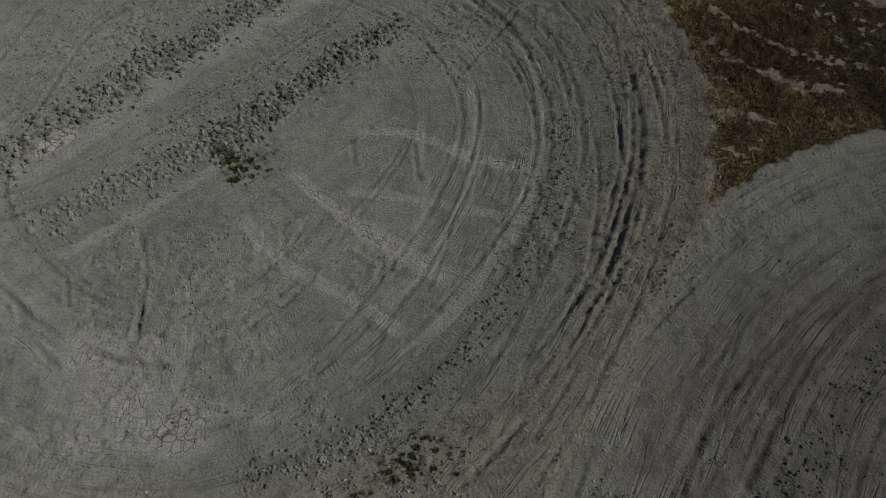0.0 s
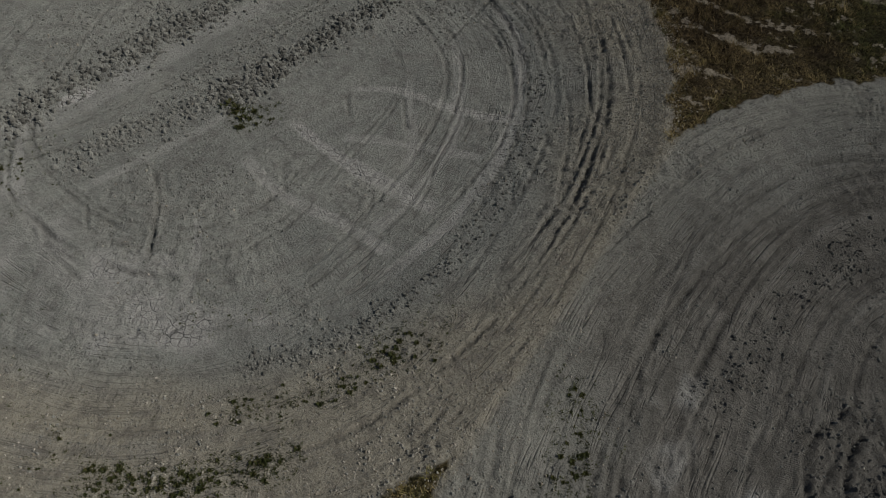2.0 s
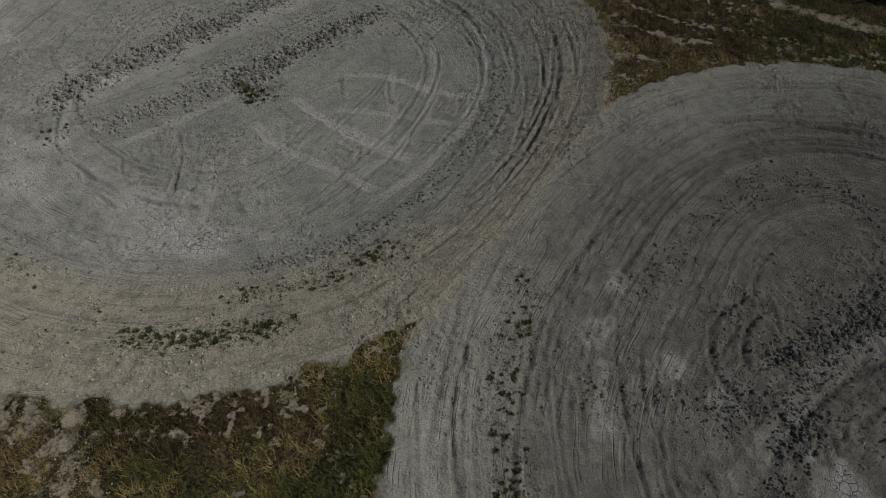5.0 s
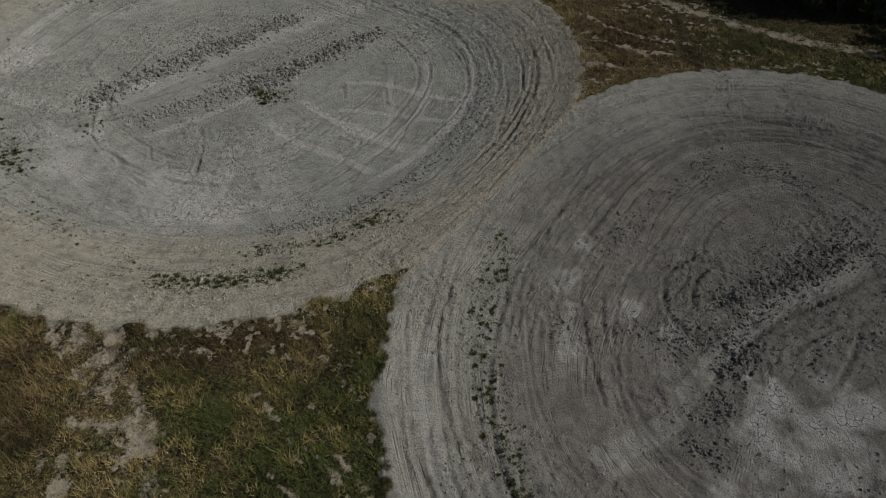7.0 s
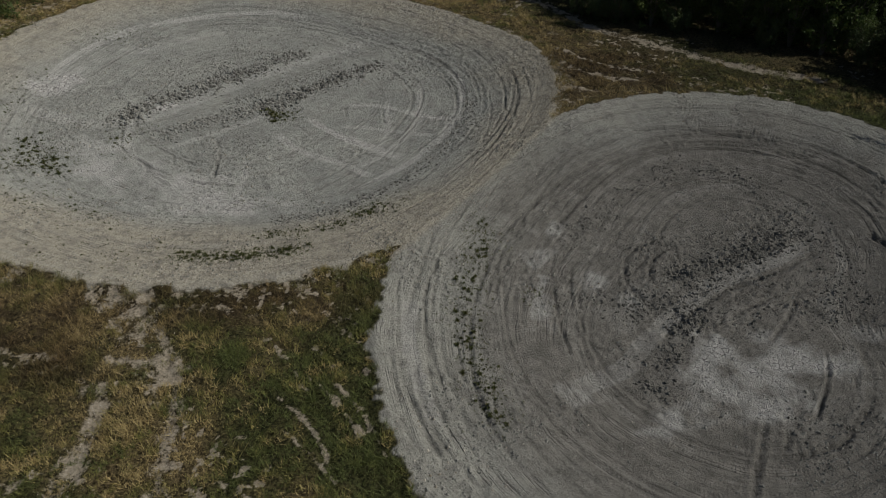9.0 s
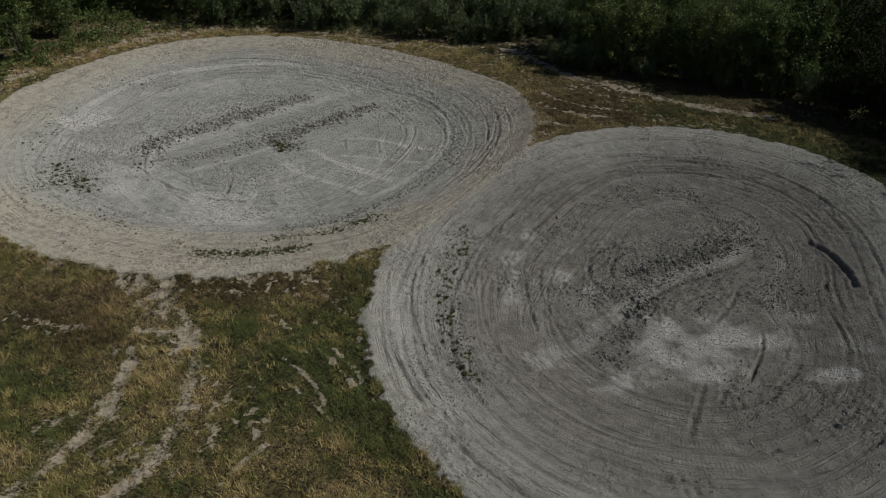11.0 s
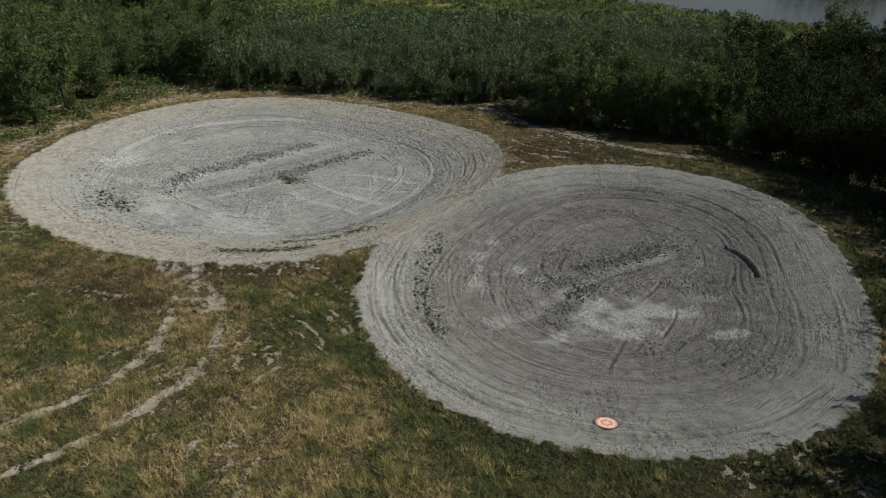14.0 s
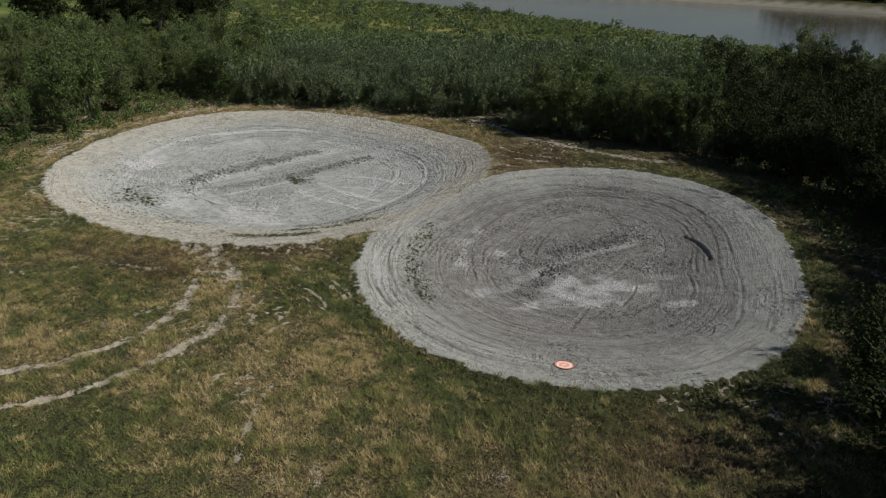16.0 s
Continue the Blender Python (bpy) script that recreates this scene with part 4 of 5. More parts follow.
planted(poplars, [(x, y, rs.uniform(0.7, 1.08)) for x, y in right_clump], 2, "poplars between the bowls and the river")
planted(willows, [(10.4, 26.0, 0.75), (11.4, 25.0, 0.7), (12.4, 24.3, 0.65), (25.6, 17.8, 0.8), (24.6, 18.8, 0.8), (15.6, 22.9, 0.6), (19.9, 20.6, 0.6)], 12, "willow thicket")


def right_wood(x, y):
    return rim_gap(x, y) > 7.0 and x > 25.0 and -24 < y < 48


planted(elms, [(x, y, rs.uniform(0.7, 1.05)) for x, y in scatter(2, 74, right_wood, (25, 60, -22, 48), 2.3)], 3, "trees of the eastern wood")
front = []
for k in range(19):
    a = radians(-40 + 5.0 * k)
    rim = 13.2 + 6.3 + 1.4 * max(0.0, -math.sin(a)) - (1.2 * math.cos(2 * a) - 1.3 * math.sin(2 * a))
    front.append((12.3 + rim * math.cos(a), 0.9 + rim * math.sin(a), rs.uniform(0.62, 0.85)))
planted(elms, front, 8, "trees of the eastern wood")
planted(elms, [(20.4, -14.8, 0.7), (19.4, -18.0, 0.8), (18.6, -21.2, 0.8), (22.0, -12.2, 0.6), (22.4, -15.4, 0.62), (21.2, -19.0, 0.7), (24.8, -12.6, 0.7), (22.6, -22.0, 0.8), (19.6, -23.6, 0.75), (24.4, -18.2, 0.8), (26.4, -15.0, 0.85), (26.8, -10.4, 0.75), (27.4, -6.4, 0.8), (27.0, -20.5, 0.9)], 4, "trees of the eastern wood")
planted(poplars, [(43.3, 46.0, 1.3), (44.8, 47.2, 1.15), (55.0, 46.0, 1.1), (49.5, 44.0, 0.95)], 5, "trees of the eastern wood")
planted(elms, [(-36 - 3.2 * k + rs.uniform(-1, 1), rs.uniform(84, 96) + 0.25 * k, rs.uniform(1.2, 1.6)) for k in range(26)], 7, "tall trees by the meadow")


def thicket(x, y):
    return rim_gap(x, y) > (2.0 if x < 4 else 3.0) and -14.5 - 0.12 * (y - 33) < x < 40 and 31.0 < y < 70 and not (7.5 < x < 28 and y < 31.6)


spots = scatter(3, 230, thicket, (-18, 36, 30.5, 56), 1.6)
planted(willows, [(x, y, rs.uniform(0.6, 1.35)) for x, y in spots], 6, "willow thicket")
for kind in elms + poplars + willows:
    remove_thing(kind)


# low growth between the thicket and the river, too dense to count
def brush(name, seed, count, box, test, tall, cards, leaf, leaf_mat, label):
    rng = np.random.RandomState(seed)
    x, y = rng.uniform(box[0], box[1], count * 4), rng.uniform(box[2], box[3], count * 4)
    keep = test(x, y)
    x, y = x[keep][:count], y[keep][:count]
    size = tall * rng.uniform(0.5, 1.15, len(x)) * (0.7 + 0.5 * vnoise(x / 9, y / 9, 81))
    z = height(x, y)
    at = np.repeat(np.stack([x, y, z], axis=1), cards, axis=0)
    k = np.repeat(size, cards)[:, None]
    turn, up = rng.uniform(0, 6.283, (len(at), 1)), rng.uniform(0.0, 1.0, (len(at), 1))
    out = np.sqrt(1 - up * up) * np.repeat(rng.uniform(0.7, 1.15, len(x)), cards)[:, None]
    shell = rng.uniform(0.75, 1.05, (len(at), 1)) * (0.85 + 0.3 * np.sin(3 * turn + np.repeat(rng.uniform(0, 6.3, len(x)), cards)[:, None]) * out)
    at = at + np.concatenate([np.cos(turn) * out, np.sin(turn) * out, up], axis=1) * k * shell
    v, f = leaf_cards(rng, at, leaf[0], leaf[1], upright=0.5)
    ob = link_mesh(name, v, f, leaf_mat)
    return tagged(ob, label, "undergrowth", kind="stuff")


def far_brush(x, y):
    return (y - side(x, y, RIVER_NEAR) < -2.0) & (y > 58 - 0.15 * x)


brush("meadow_shrubs", 8, 4200, (-70, 95, 50, 180), far_brush, 0.7, 34, (0.36, 0.11), MEADOW_LEAF, "bright green low shrubs and reeds on the river flat")
brush("dark_shrubs", 9, 110, (-60, 80, 60, 165), lambda x, y: far_brush(x, y) & (y - side(x, y, RIVER_NEAR) < -8), 2.2, 190, (0.4, 0.18), WILLOW_LEAF, "dark green shrubs scattered over the river flat")
brush("far_woods", 10, 420, (118, 420, 120, 420), lambda x, y: (y - side(x, y, RIVER_FAR) > 13) & (y - side(x, y, RIVER_FAR) < 60), 9.0, 60, (2.6, 1.1), ELM_LEAF, "dark woods on the far river bank")
brush("wood_undergrowth", 13, 1400, (-46, 46, -20, 48), lambda x, y: np.array([rim_gap(a, b) > 2.0 and (a > 26 or (a < -12 - 0.2 * (b - 36) and b > 10)) for a, b in zip(x, y)]), 1.0, 60, (0.2, 0.08), POPLAR_LEAF, "leafy undergrowth at the feet of the trees")
brush("thicket_undergrowth", 14, 320, (-17, 30, 30, 52), lambda x, y: np.array([thicket(a, b) for a, b in zip(x, y)]), 1.0, 60, (0.24, 0.07), WILLOW_LEAF, "grey-green undergrowth between the willow shrubs")
brush("back_thicket", 15, 640, (-40, 48, 52, 84), lambda x, y: x > -30, 1.9, 170, (0.34, 0.13), WILLOW_LEAF, "willow thicket reaching back towards the river flat")


# ---- clods, gravel and weeds on the soil ----
CLOD_RING = [(math.cos(math.pi * k / 3), math.sin(math.pi * k / 3)) for k in range(6)]
CLOD_BASE = np.array([(c, s_, -0.45) for c, s_ in CLOD_RING] + [(0.8 * c, 0.8 * s_, 0.35) for c, s_ in CLOD_RING] + [(0, 0, 0.72)]) * 0.5


def clod_shape(rng):
    """A lumpy broken clod of unit size: two uneven rings of corners, and an apex."""
    return CLOD_BASE * rng.uniform(0.7, 1.25, (13, 1)) + rng.uniform(-0.09, 0.09, (13, 3))


CLOD_FACES = np.array([f for k in range(6) for n in ((k + 1) % 6,) for f in ((k, n, 6 + n), (k, 6 + n, 6 + k), (6 + k, 6 + n, 12))])


def clods(name, seed, x, y, size, mat, label, category="soil clods"):
    """Many clods at the places, joined, sunk a little into the ground."""
    rng = np.random.RandomState(seed)
    shapes = np.array([clod_shape(rng) for _ in range(12)])
    n = len(x)
    v = shapes[rng.randint(12, size=n)] * (size[:, None, None] * np.stack([rng.uniform(0.65, 1.35, n), rng.uniform(0.65, 1.1, n), rng.uniform(0.75, 1.25, n)], axis=1)[:, None, :])
    a = rng.uniform(0, 6.283, n)
    c, s = np.cos(a)[:, None], np.sin(a)[:, None]
    vx, vy = v[:, :, 0] * c - v[:, :, 1] * s, v[:, :, 0] * s + v[:, :, 1] * c
    v = np.stack([vx + x[:, None], vy + y[:, None], v[:, :, 2] + (ground_at(x, y) + 0.22 * size)[:, None]], axis=2)
    f = (CLOD_FACES[None] + (np.arange(n) * 13)[:, None, None]).reshape(-1, 3)
    return tagged(link_mesh(name, v.reshape(-1, 3), f, mat), label, category, kind="stuff")


def chips(name, seed, x, y, size, mat, label, category="gravel"):
    """Small stones and crumbs: an uneven ring of corners and an apex each, joined."""
    rng = np.random.RandomState(seed)
    n = len(x)
    a = rng.uniform(0, 6.283, (n, 1)) + np.arange(5) * 1.2566 + rng.uniform(-0.35, 0.35, (n, 5))
    r = 0.5 * size[:, None] * rng.uniform(0.6, 1.2, (n, 5))
    z = ground_at(x, y)
    foot = np.stack([x[:, None] + r * np.cos(a), y[:, None] + r * np.sin(a), np.broadcast_to((z - 0.12 * size)[:, None], (n, 5))], axis=2)
    top = np.stack([x + size * rng.uniform(-0.22, 0.22, n), y + size * rng.uniform(-0.22, 0.22, n), z + size * rng.uniform(0.35, 0.75, n)], axis=1)
    v = np.concatenate([foot, top[:, None]], axis=1).reshape(-1, 3)
    f = np.array([(k, (k + 1) % 5, 5) for k in range(5)])[None] + (np.arange(n) * 6)[:, None, None]
    return tagged(link_mesh(name, v, f.reshape(-1, 3), mat), label, category, kind="stuff")


def along(rng, pts, count, spread):
    """Random places strewn along a line."""
    c = np.array(curve(pts, 6))
    t = rng.uniform(0, len(c) - 1.001, count)
    j = t.astype(int)
    p = c[j] + (c[j + 1] - c[j]) * (t - j)[:, None] + rng.normal(size=(count, 2)) * spread
    return p[:, 0], p[:, 1]


rng = np.random.RandomState(77)
# windrows of broken clods: line, count, spread, largest size
FAR_CLODS = [(RIDGES[0][0], 450, 0.28, 0.27), (RIDGES[1][0], 420, 0.34, 0.22), (RIDGES[2][0], 500, 0.36, 0.26), (RIDGES[3][0], 260, 0.16, 0.15), ([(-8.5, 12.2), (-7.2, 11.3), (-6.2, 10.5)], 200, 0.5, 0.12),
             ([(-16.0, 11.8), (-14.5, 12.8)], 90, 0.3, 0.14), ([(-12.0, 20.5), (-8.0, 22.5), (-4.0, 24.0)], 260, 1.2, 0.14), ([(4.8, 13.0), (4.2, 10.6), (3.0, 8.4)], 160, 0.5, 0.08),
             ([(1.0, 21.2), (0.2, 19.6), (-0.6, 18.4)], 160, 0.4, 0.16), ([(-8.5, 15.0), (-6.2, 17.6), (-4.0, 20.2)], 420, 0.32, 0.15)]
MORE_CLODS = [([(-15.5, 12.8), (-9.0, 18.8), (-3.0, 24.5)], 620, 1.5, 0.13), ([(9.5, 3.5), (13.0, 5.0), (17.0, 5.5)], 420, 1.3, 0.12), ([(10.0, -7.0), (15.0, -7.0), (18.0, -4.5)], 380, 1.0, 0.1), ([(-12.5, 17.5), (-10.0, 19.6), (-7.5, 21.8)], 320, 0.5, 0.16), ([(-15.0, 16.0), (-13.2, 18.2), (-11.6, 21.0)], 220, 0.6, 0.15), ([(6.6, 12.4), (7.2, 15.0), (6.9, 18.0)], 300, 0.35, 0.08),
              ([(6.2, 6.0), (8.2, 8.4), (10.6, 10.2)], 200, 0.4, 0.08), ([(20.4, 3.0), (20.0, -3.0), (17.6, -7.6)], 200, 0.5, 0.08), ([(12.5, -6.5), (15.5, -6.0), (17.0, -2.0)], 260, 1.0, 0.11)]
# the far bowl's ridges get dark clods too, standing for their shadows
DARK_CLODS = [(RIDGES[0][0], 420, 0.22, 0.26), (RIDGES[2][0], 380, 0.28, 0.24), (RIDGES[3][0], 200, 0.16, 0.15), (RIDGES[4][0], 480, 0.3, 0.14), (RIDGES[5][0], 720, 0.28, 0.2), (RIDGES[6][0], 420, 0.24, 0.16), (RIDGES[7][0], 260, 0.42, 0.14), ([(8.0, -0.6), (10.0, 0.2), (12.6, 1.6)], 300, 0.3, 0.13)]
px, py, ps, pd = [], [], [], []
for lines, dark in ((FAR_CLODS + MORE_CLODS, False), (DARK_CLODS, True)):
    for pts, count, spread, most in lines:
        count = int(2.4 * count)
        a, b = along(rng, pts, count, 1.3 * spread)
        some = vnoise(a / 0.9, b / 0.9, 83) + 0.4 * rng.uniform(size=count) > 0.44
        a, b, count = a[some], b[some], int(some.sum())
        px.append(a), py.append(b), ps.append(0.82 * most * (0.22 + 0.78 * rng.uniform(size=count) ** 3.2)), pd.append(np.full(count, dark))
pd = np.concatenate(pd)
px, py, ps = np.concatenate(px), np.concatenate(py), np.concatenate(ps)
big = np.argsort(-ps)[:240]
rest = np.ones(len(ps), bool)
rest[big] = False
clods("soil_clods", 20, px[rest & ~pd], py[rest & ~pd], ps[rest & ~pd], CLOD_GREY, "broken grey soil clods strewn in windrows")
clods("dark_soil_clods", 25, px[rest & pd], py[rest & pd], ps[rest & pd], CLOD_DARK, "dark soil clods turned up in windrows, some dark for shade")
clod_meshes = []
for i in range(12):
    shape = bpy.data.meshes.new("soil_clod")
    shape.from_pydata([tuple(p) for p in clod_shape(rng)], [], [tuple(int(k) for k in f) for f in CLOD_FACES])
    shape.materials.append(CLOD_GREY if i < 6 else CLOD_DARK)
    clod_meshes.append(shape)
for i, z in zip(big, ground_at(px[big], py[big])):
    ob = new("soil_clod", clod_meshes[int(rng.randint(6)) + (6 if pd[i] else 0)])
    k = float(ps[i])
    ob.matrix_world = Matrix.LocRotScale((px[i], py[i], float(z) + 0.22 * k), Euler((rng.normal() * 0.2, rng.normal() * 0.2, rng.uniform(0, 6.28))), (k * 1.1, k * 0.9, k * 1.1))
    tagged(ob, "large dark soil clod in a windrow" if pd[i] else "large broken clod of grey soil on the ground", "soil clod", "large clods of the windrows")

# gravel over the whole soil, thicker on the rims and the saddle
gxs, gys = rng.uniform(-23.5, 25, 300000), rng.uniform(-14, 33, 300000)
_, gd, _, gp, gw, _, gi = relief(gxs, gys)
heart = smooth(0.7, 0.35, bowl(gxs, gys, BOWL_B)[0]) * (1 - gp)
crumbly = smooth(-0.05, 0.65, fbm(gxs, gys, 2.6, 4, 58) + 0.5 * fbm(gxs, gys, 0.7, 2, 78))
keep = (gd > 0.6) & (rng.uniform(size=300000) < 0.07 + 0.4 * gw + 0.6 * crumbly + 0.1 * heart - 0.5 * gp)
gxs, gys, gw, crumbly, heart = gxs[keep], gys[keep], gw[keep], crumbly[keep], heart[keep]
gs = 0.025 + (0.05 + 0.05 * crumbly + 0.02 * heart) * rng.uniform(size=len(gxs)) ** 3.5
tan = rng.uniform(size=len(gxs)) < 0.08 + 0.3 * gw
chips("rim_gravel", 21, gxs[tan], gys[tan], gs[tan], CLOD_TAN, "pale tan gravel loose on the bowl rims")
turned = ~tan & (rng.uniform(size=len(gxs)) < 0.6 * heart)
plain = ~tan & ~turned
chips("soil_crumbs", 22, gxs[plain], gys[plain], gs[plain], CLOD_GREY, "small grey soil crumbs loose on the bowls", "soil crumbs")
chips("dark_soil_crumbs", 28, gxs[turned], gys[turned], gs[turned], CLOD_DARK, "dark moist crumbs of freshly turned soil", "soil crumbs")
cx_, cy_ = rng.uniform(8, 18.5, 5000), rng.uniform(-6.5, 0, 5000)
cp = relief(cx_, cy_)[3]
keep = (cp > 0.35) & (rng.uniform(size=5000) < 0.4)
chips("crust_flakes", 23, cx_[keep], cy_[keep], 0.04 + 0.06 * rng.uniform(size=int(keep.sum())) ** 2, CLOD_PALE, "pale cracked crust flakes of dried mud", "mud crust")


a, b = along(rng, [(7.6, 18.6), (7.75, 15.9), (7.35, 13.5), (6.8, 11.8)], 2600, 0.36)
chips("notch_gravel", 26, a, b, 0.025 + 0.06 * rng.uniform(size=2600) ** 3, CLOD_TAN, "pale tan gravel heaped on the rim between the bowls", "gravel")
a, b = along(rng, [(-9.0, 0.6), (-4.0, 0.5), (0.4, 2.0), (2.4, 4.6), (5.0, 8.0)], 3400, 0.8)
chips("saddle_gravel", 27, a, b, 0.024 + 0.06 * rng.uniform(size=3400) ** 3, CLOD_TAN, "pale tan gravel and chips on the saddle", "gravel")
tx, ty = [], []
for pts, w, _ in TRACKS[:3]:
    a, b = along(rng, pts, 700, w * 0.9)
    tx.append(a), ty.append(b)
tx, ty = np.concatenate(tx), np.concatenate(ty)
chips("track_gravel", 24, tx, ty, 0.018 + 0.03 * rng.uniform(size=len(tx)) ** 3, CLOD_TAN, "pale gravel loose in the wheel tracks through the grass", "gravel")


# weeds rooted in the soil
def weed_mesh(seed, leaves, spread):
    """A rosette: narrow leaves from one root, some raised."""
    r = np.random.RandomState(seed)
    a, long, rise = r.uniform(0, 6.283, leaves), spread * r.uniform(0.6, 1.9, leaves), r.uniform(0.1, 1.1, leaves)
    d = np.stack([np.cos(a) * np.cos(rise), np.sin(a) * np.cos(rise), np.sin(rise)], axis=1)
    s = np.stack([-np.sin(a), np.cos(a), np.zeros(leaves)], axis=1) * (0.12 * long)[:, None]
    root = np.zeros((leaves, 3))
    v = np.stack([root, d * (0.55 * long)[:, None] + s, d * long[:, None] - np.array([0, 0, 0.25]) * long[:, None] * np.cos(rise)[:, None], d * (0.55 * long)[:, None] - s], axis=1).reshape(-1, 3)
    ob = link_mesh("weed_plant", v, np.arange(4 * leaves).reshape(leaves, 4), WEED_LEAF)
    return tagged(ob, "low green weed rooted in bare soil", "weed", "weeds on the bare soil")


weeds = [weed_mesh(400 + i, 46, 0.07 + 0.016 * i) for i in range(4)]
FAR_WEEDS = [([(-6.5, 14.3), (-6.1, 13.8), (-5.8, 13.3)], 18, 0.17, 1.9), ([(-5.4, 14.0), (-5.0, 13.6)], 5, 0.25, 0.8), ([(-1.3, 4.7), (-0.9, 4.6), (-0.3, 4.7)], 14, 0.22, 1.1), ([(-0.4, 4.9), (0.4, 5.4)], 10, 0.4, 0.7),
              ([(-4.5, 3.1), (-2.9, 3.3), (-1.3, 3.9)], 26, 0.18, 0.9), ([(-7.0, 1.3), (-5.0, 1.25), (-2.9, 1.8)], 75, 0.2, 1.05), ([(3.8, 3.6), (3.4, 1.4), (3.0, -1.7), (3.4, -4.0), (3.9, -6.0)], 95, 0.27, 0.95),
              ]
MORE_WEEDS = [
              ([(-17.5, 6.6), (-13.5, 5.0), (-10.5, 4.2)], 34, 0.55, 0.85), ([(-18.5, 22.0), (-16.5, 24.0)], 12, 0.5, 0.8),
              ([(-17.0, 10.4), (-15.4, 9.2), (-14.3, 8.2)], 52, 0.45, 1.3), ([(-16.6, 7.8), (-16.2, 8.6)], 12, 0.4, 1.1), ([(-6.1, 6.0), (-5.6, 5.9), (-3.8, 6.1)], 4, 0.2, 0.7), ([(-12.0, 1.6), (-9.0, 1.2), (-8.0, 2.2)], 14, 0.6, 0.7),
              ([(5.6, -0.6), (5.4, 0.4)], 4, 0.2, 0.8), ([(-18.8, 12.0), (-19.3, 15.0), (-19.0, 18.0)], 14, 0.4, 0.9), ([(-13.0, 11.6), (-12.2, 10.4)], 10, 0.5, 0.9)]
WEED_LINES = FAR_WEEDS + MORE_WEEDS
for pts, count, spread, size in WEED_LINES:
    a, b = along(rng, pts, count, spread)
    for x, y, z in zip(a, b, ground_at(a, b)):
        k = 0.6 * size * rng.uniform(0.6, 1.3)
        copy_thing(weeds[int(rng.randint(4))], pose(float(x), float(y), float(z), 0, 0, rng.uniform(0, 360))).scale = (k, k, k)
# seedlings too small to count, strewn among the weeds
sx, sy = [], []
for pts, count, spread, size in WEED_LINES:
    a, b = along(rng, pts, count * 6, spread * 1.5)
    sx.append(a), sy.append(b)
sx, sy = np.concatenate(sx), np.concatenate(sy)
at = np.stack([sx, sy, ground_at(sx, sy)], axis=1)
at = np.repeat(at, 7, axis=0) + rng.normal(size=(len(at) * 7, 3)) * np.array([0.035, 0.035, 0.0])
sv, sf = leaf_cards(rng, at, 0.06, 0.016, upright=0.9)
tagged(link_mesh("weed_seedlings", sv, sf, WEED_LEAF), "tiny green seedlings scattered over bare soil", "weeds", kind="stuff")
for kind in weeds:
    remove_thing(kind)


# ---- grass ----
def grass(name, seed, x, y, blades, tall, label):
    """Tufts of bent blades, joined."""
    r = np.random.RandomState(seed)
    n = len(x)
    dry = np.clip(dryness(x, y) + r.normal(size=n) * 0.24 + 0.65 * fbm(x, y, 0.5, 2, 92), 0, 1)
    lush = 0.45 + 1.2 * vnoise(x / 1.3, y / 1.3, 91) ** 1.5
    bx, by = np.repeat(x, blades) + r.normal(size=n * blades) * 0.075, np.repeat(y, blades) + r.normal(size=n * blades) * 0.075
    z = np.repeat(ground_at(x, y), blades)
    h = np.repeat(tall * lush * r.uniform(0.6, 1.25, n), blades) * r.uniform(0.5, 1.2, n * blades)
    a = r.uniform(0, 6.283, n * blades)
    bend = h * r.uniform(0.3, 1.6, n * blades)
    w = r.uniform(0.004, 0.011, n * blades)
    ca, sa = np.cos(a), np.sin(a)
    base = np.stack([bx, by, z - 0.01], axis=1)
    sidev = np.stack([-sa * w, ca * w, np.zeros_like(w)], axis=1)
    tip = base + np.stack([ca * bend, sa * bend, h], axis=1)
    v = np.stack([base - sidev, base + sidev, tip], axis=1).reshape(-1, 3)
    ob = link_mesh(name, v, np.arange(len(v)).reshape(-1, 3), GRASS)
    attribute(ob.data, "dry", np.repeat(dry, blades * 3))
    attribute(ob.data, "brown", np.repeat(scrub(x, y), blades * 3))
    return tagged(ob, label, "grass", kind="stuff")


def grass_places(seed, count, box, test=None):
    r = np.random.RandomState(seed)
    x, y = r.uniform(box[0], box[1], count), r.uniform(box[2], box[3], count)
    _, d, _, _, _, bare, inside = relief(x, y)
    keep = (d < 0.5) & (r.uniform(size=count) > 1.1 * bare) & (r.uniform(size=count) < 0.45 + 0.9 * vnoise(x / 0.6, y / 0.6, 95))
    if test is not None:
        keep &= test(x, y, inside)
    return x[keep], y[keep]


fx, fy = grass_places(30, 52000, (-21, 25, -25, 3))
grass("field_grass", 31, fx, fy, 19, 0.17, "rough mixed green and straw-coloured field grass")
fx, fy = grass_places(32, 60000, (-27, 30, 0, 38), lambda x, y, i: (i > -4.5))
grass("rim_grass", 33, fx, fy, 15, 0.16, "dry yellowed grass round the soil bowls")
fx, fy = grass_places(34, 9000, (-42, -20, -25, 16))
grass("outer_grass", 35, fx, fy, 14, 0.2, "rough dry grass at the edge of the field")
fx, fy = grass_places(36, 26000, (-42, 28, -50, -25))
grass("meadow_grass", 37, fx, fy, 10, 0.2, "rough mixed grass of the open field")


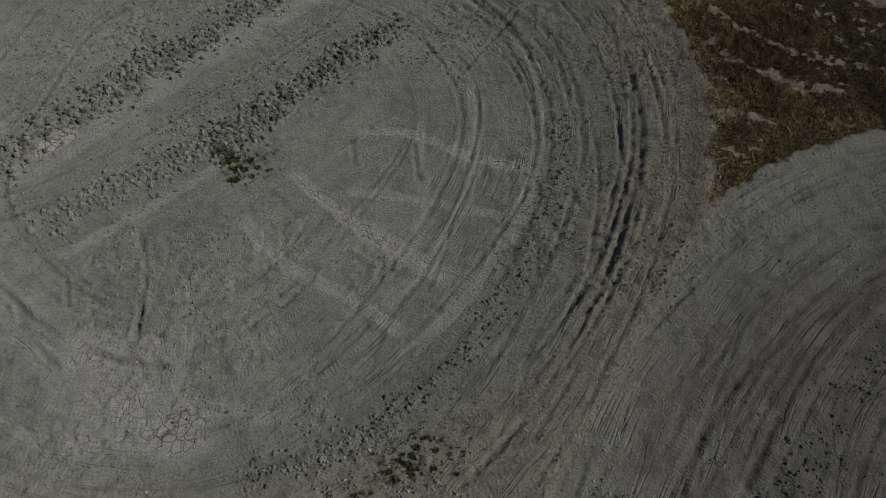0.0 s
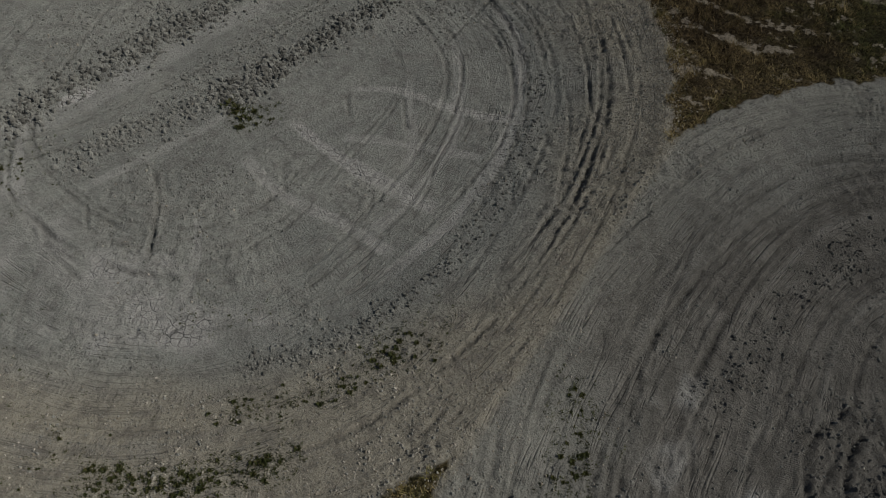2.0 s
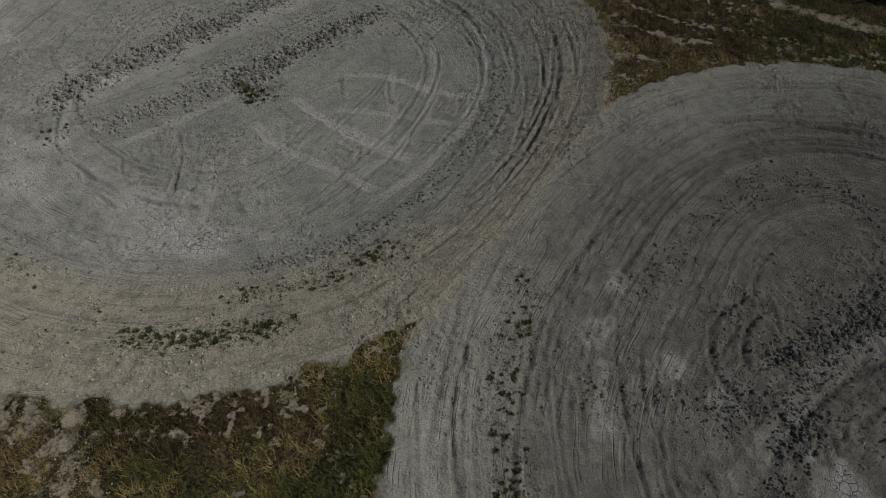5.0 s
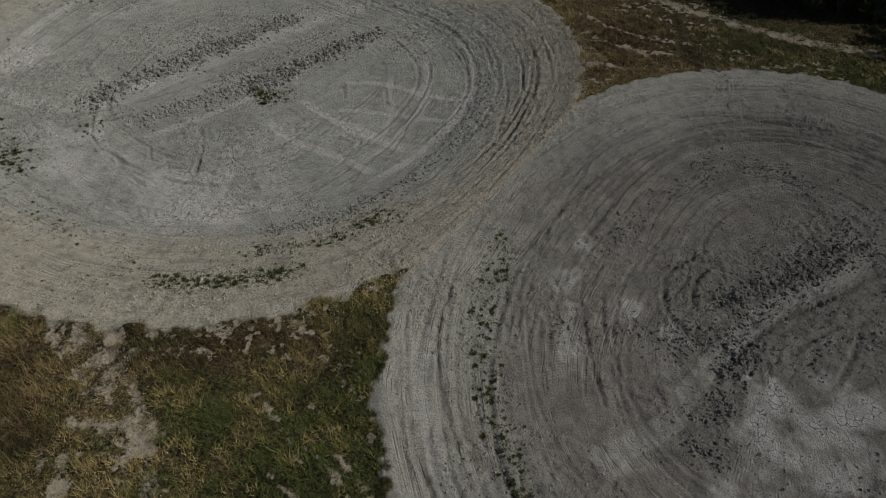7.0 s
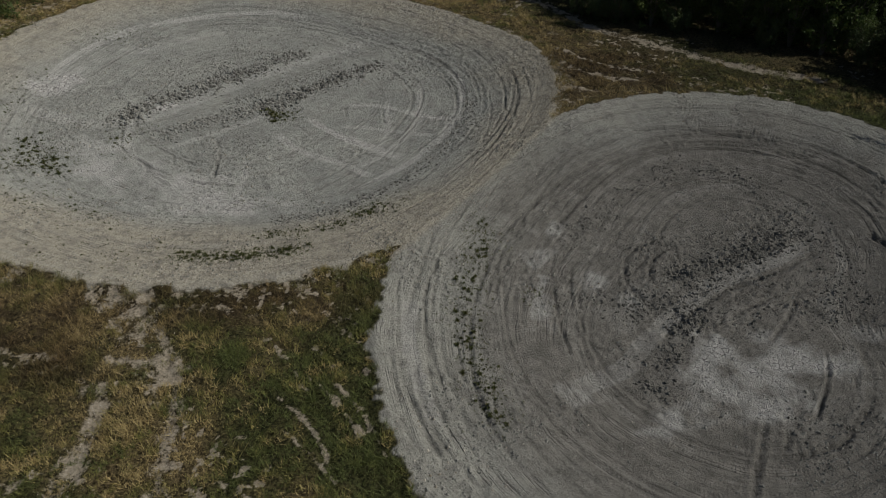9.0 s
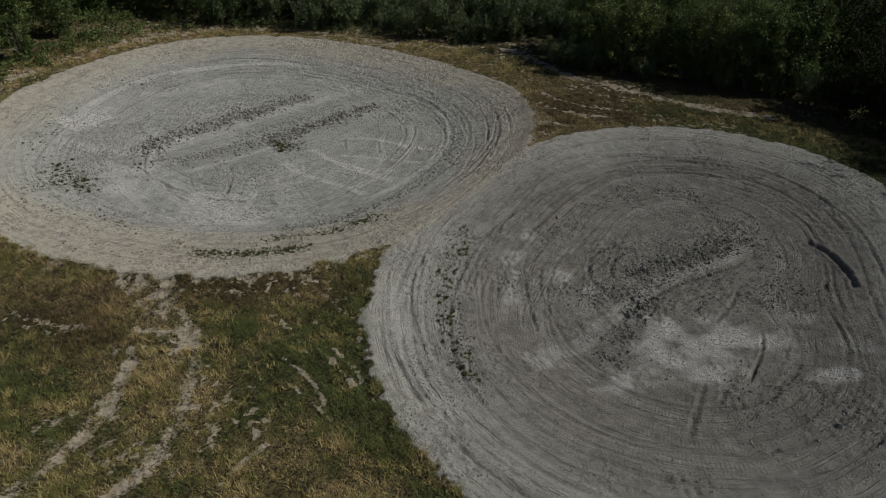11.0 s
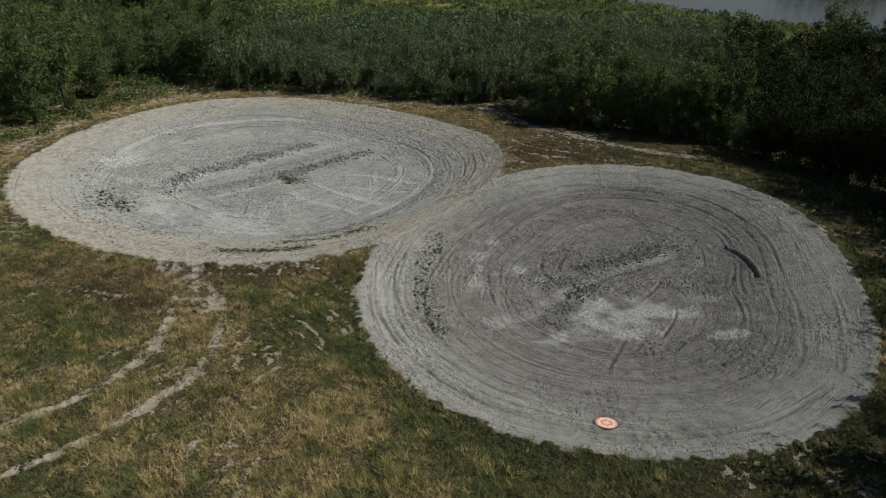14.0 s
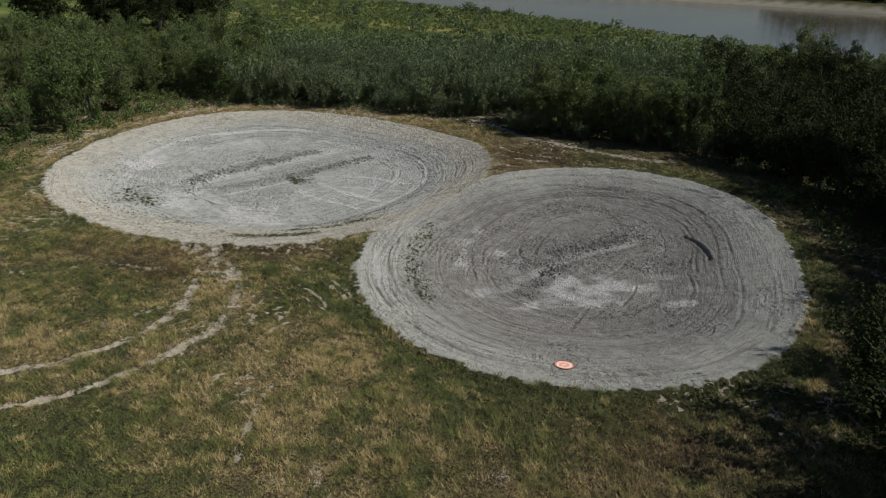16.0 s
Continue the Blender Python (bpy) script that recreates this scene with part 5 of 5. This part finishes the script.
# ---- the landing pad ----
def disc(radius, z0, z1, segments=48, inner=0.0):
    bm = bmesh.new()
    rings = []
    for r, z in ((radius, z0), (radius, z1)) + (((inner, z1), (inner, z0)) if inner else ()):
        rings.append([bm.verts.new((r * math.cos(2 * math.pi * i / segments), r * math.sin(2 * math.pi * i / segments), z)) for i in range(segments)])
    pairs = list(zip(rings, rings[1:])) + ([(rings[-1], rings[0])] if inner else [])
    for a, b in pairs:
        for i in range(segments):
            bm.faces.new((a[i], a[(i + 1) % segments], b[(i + 1) % segments], b[i]))
    if not inner:
        bm.faces.new(rings[1])
        bm.faces.new(rings[0][::-1])
    return bm


def bars(boxes, z0, z1):
    """Flat raised bars: centre x, y, half length, half width, turn."""
    bm = bmesh.new()
    for x, y, a, b, turn in boxes:
        bmesh.ops.create_cube(bm, size=1.0, matrix=pose(x, y, (z0 + z1) / 2, 0, 0, turn) @ Matrix.Diagonal((2 * a, 2 * b, z1 - z0, 1)))
    return bm


ORANGE, WHITE, BLACK = cloth_material("orange_nylon", (0.92, 0.32, 0.16)), cloth_material("white_print", (0.82, 0.80, 0.76)), cloth_material("black_binding", (0.03, 0.03, 0.03))
pad = new("landing_pad")
rise_x, rise_y = (float((height(np.array([9.45 + dx]), np.array([-12.0 + dy])) - height(np.array([9.45 - dx]), np.array([-12.0 - dy])))[0]) / 1.0 for dx, dy in ((0.5, 0), (0, 0.5)))
pad.matrix_world = pose(9.45, -12.0, float(ground_at(9.45, -12.0)[0]) + 0.035, math.degrees(math.atan(rise_y)) - 2.0, -math.degrees(math.atan(rise_x)), 0) @ pose(0, 0, 0, 0, 0, 25)
tagged(pad, "round orange fabric landing pad with a white H", "landing pad")
part("mat", disc(0.38, 0.0, 0.012), ORANGE, pad, "orange nylon mat")
part("rim", disc(0.40, -0.004, 0.018, 48, 0.377), BLACK, pad, "dark sprung rim")
hexagon = [(0.245 * math.cos(radians(60 * k + 30)), 0.245 * math.sin(radians(60 * k + 30)), 0.125, 0.044, 60 * k + 120) for k in range(6)]
part("ring_mark", bars(hexagon + [(0.325 * math.cos(radians(90 * k)), 0.325 * math.sin(radians(90 * k)), 0.035, 0.016, 90 * k) for k in range(4)], 0.0125, 0.015), WHITE, pad, "white printed hexagon ring")
part("letter", bars([(-0.065, 0, 0.1, 0.028, 90), (0.065, 0, 0.1, 0.028, 90), (0, 0, 0.04, 0.028, 0)], 0.0125, 0.0155), WHITE, pad, "white printed letter H")
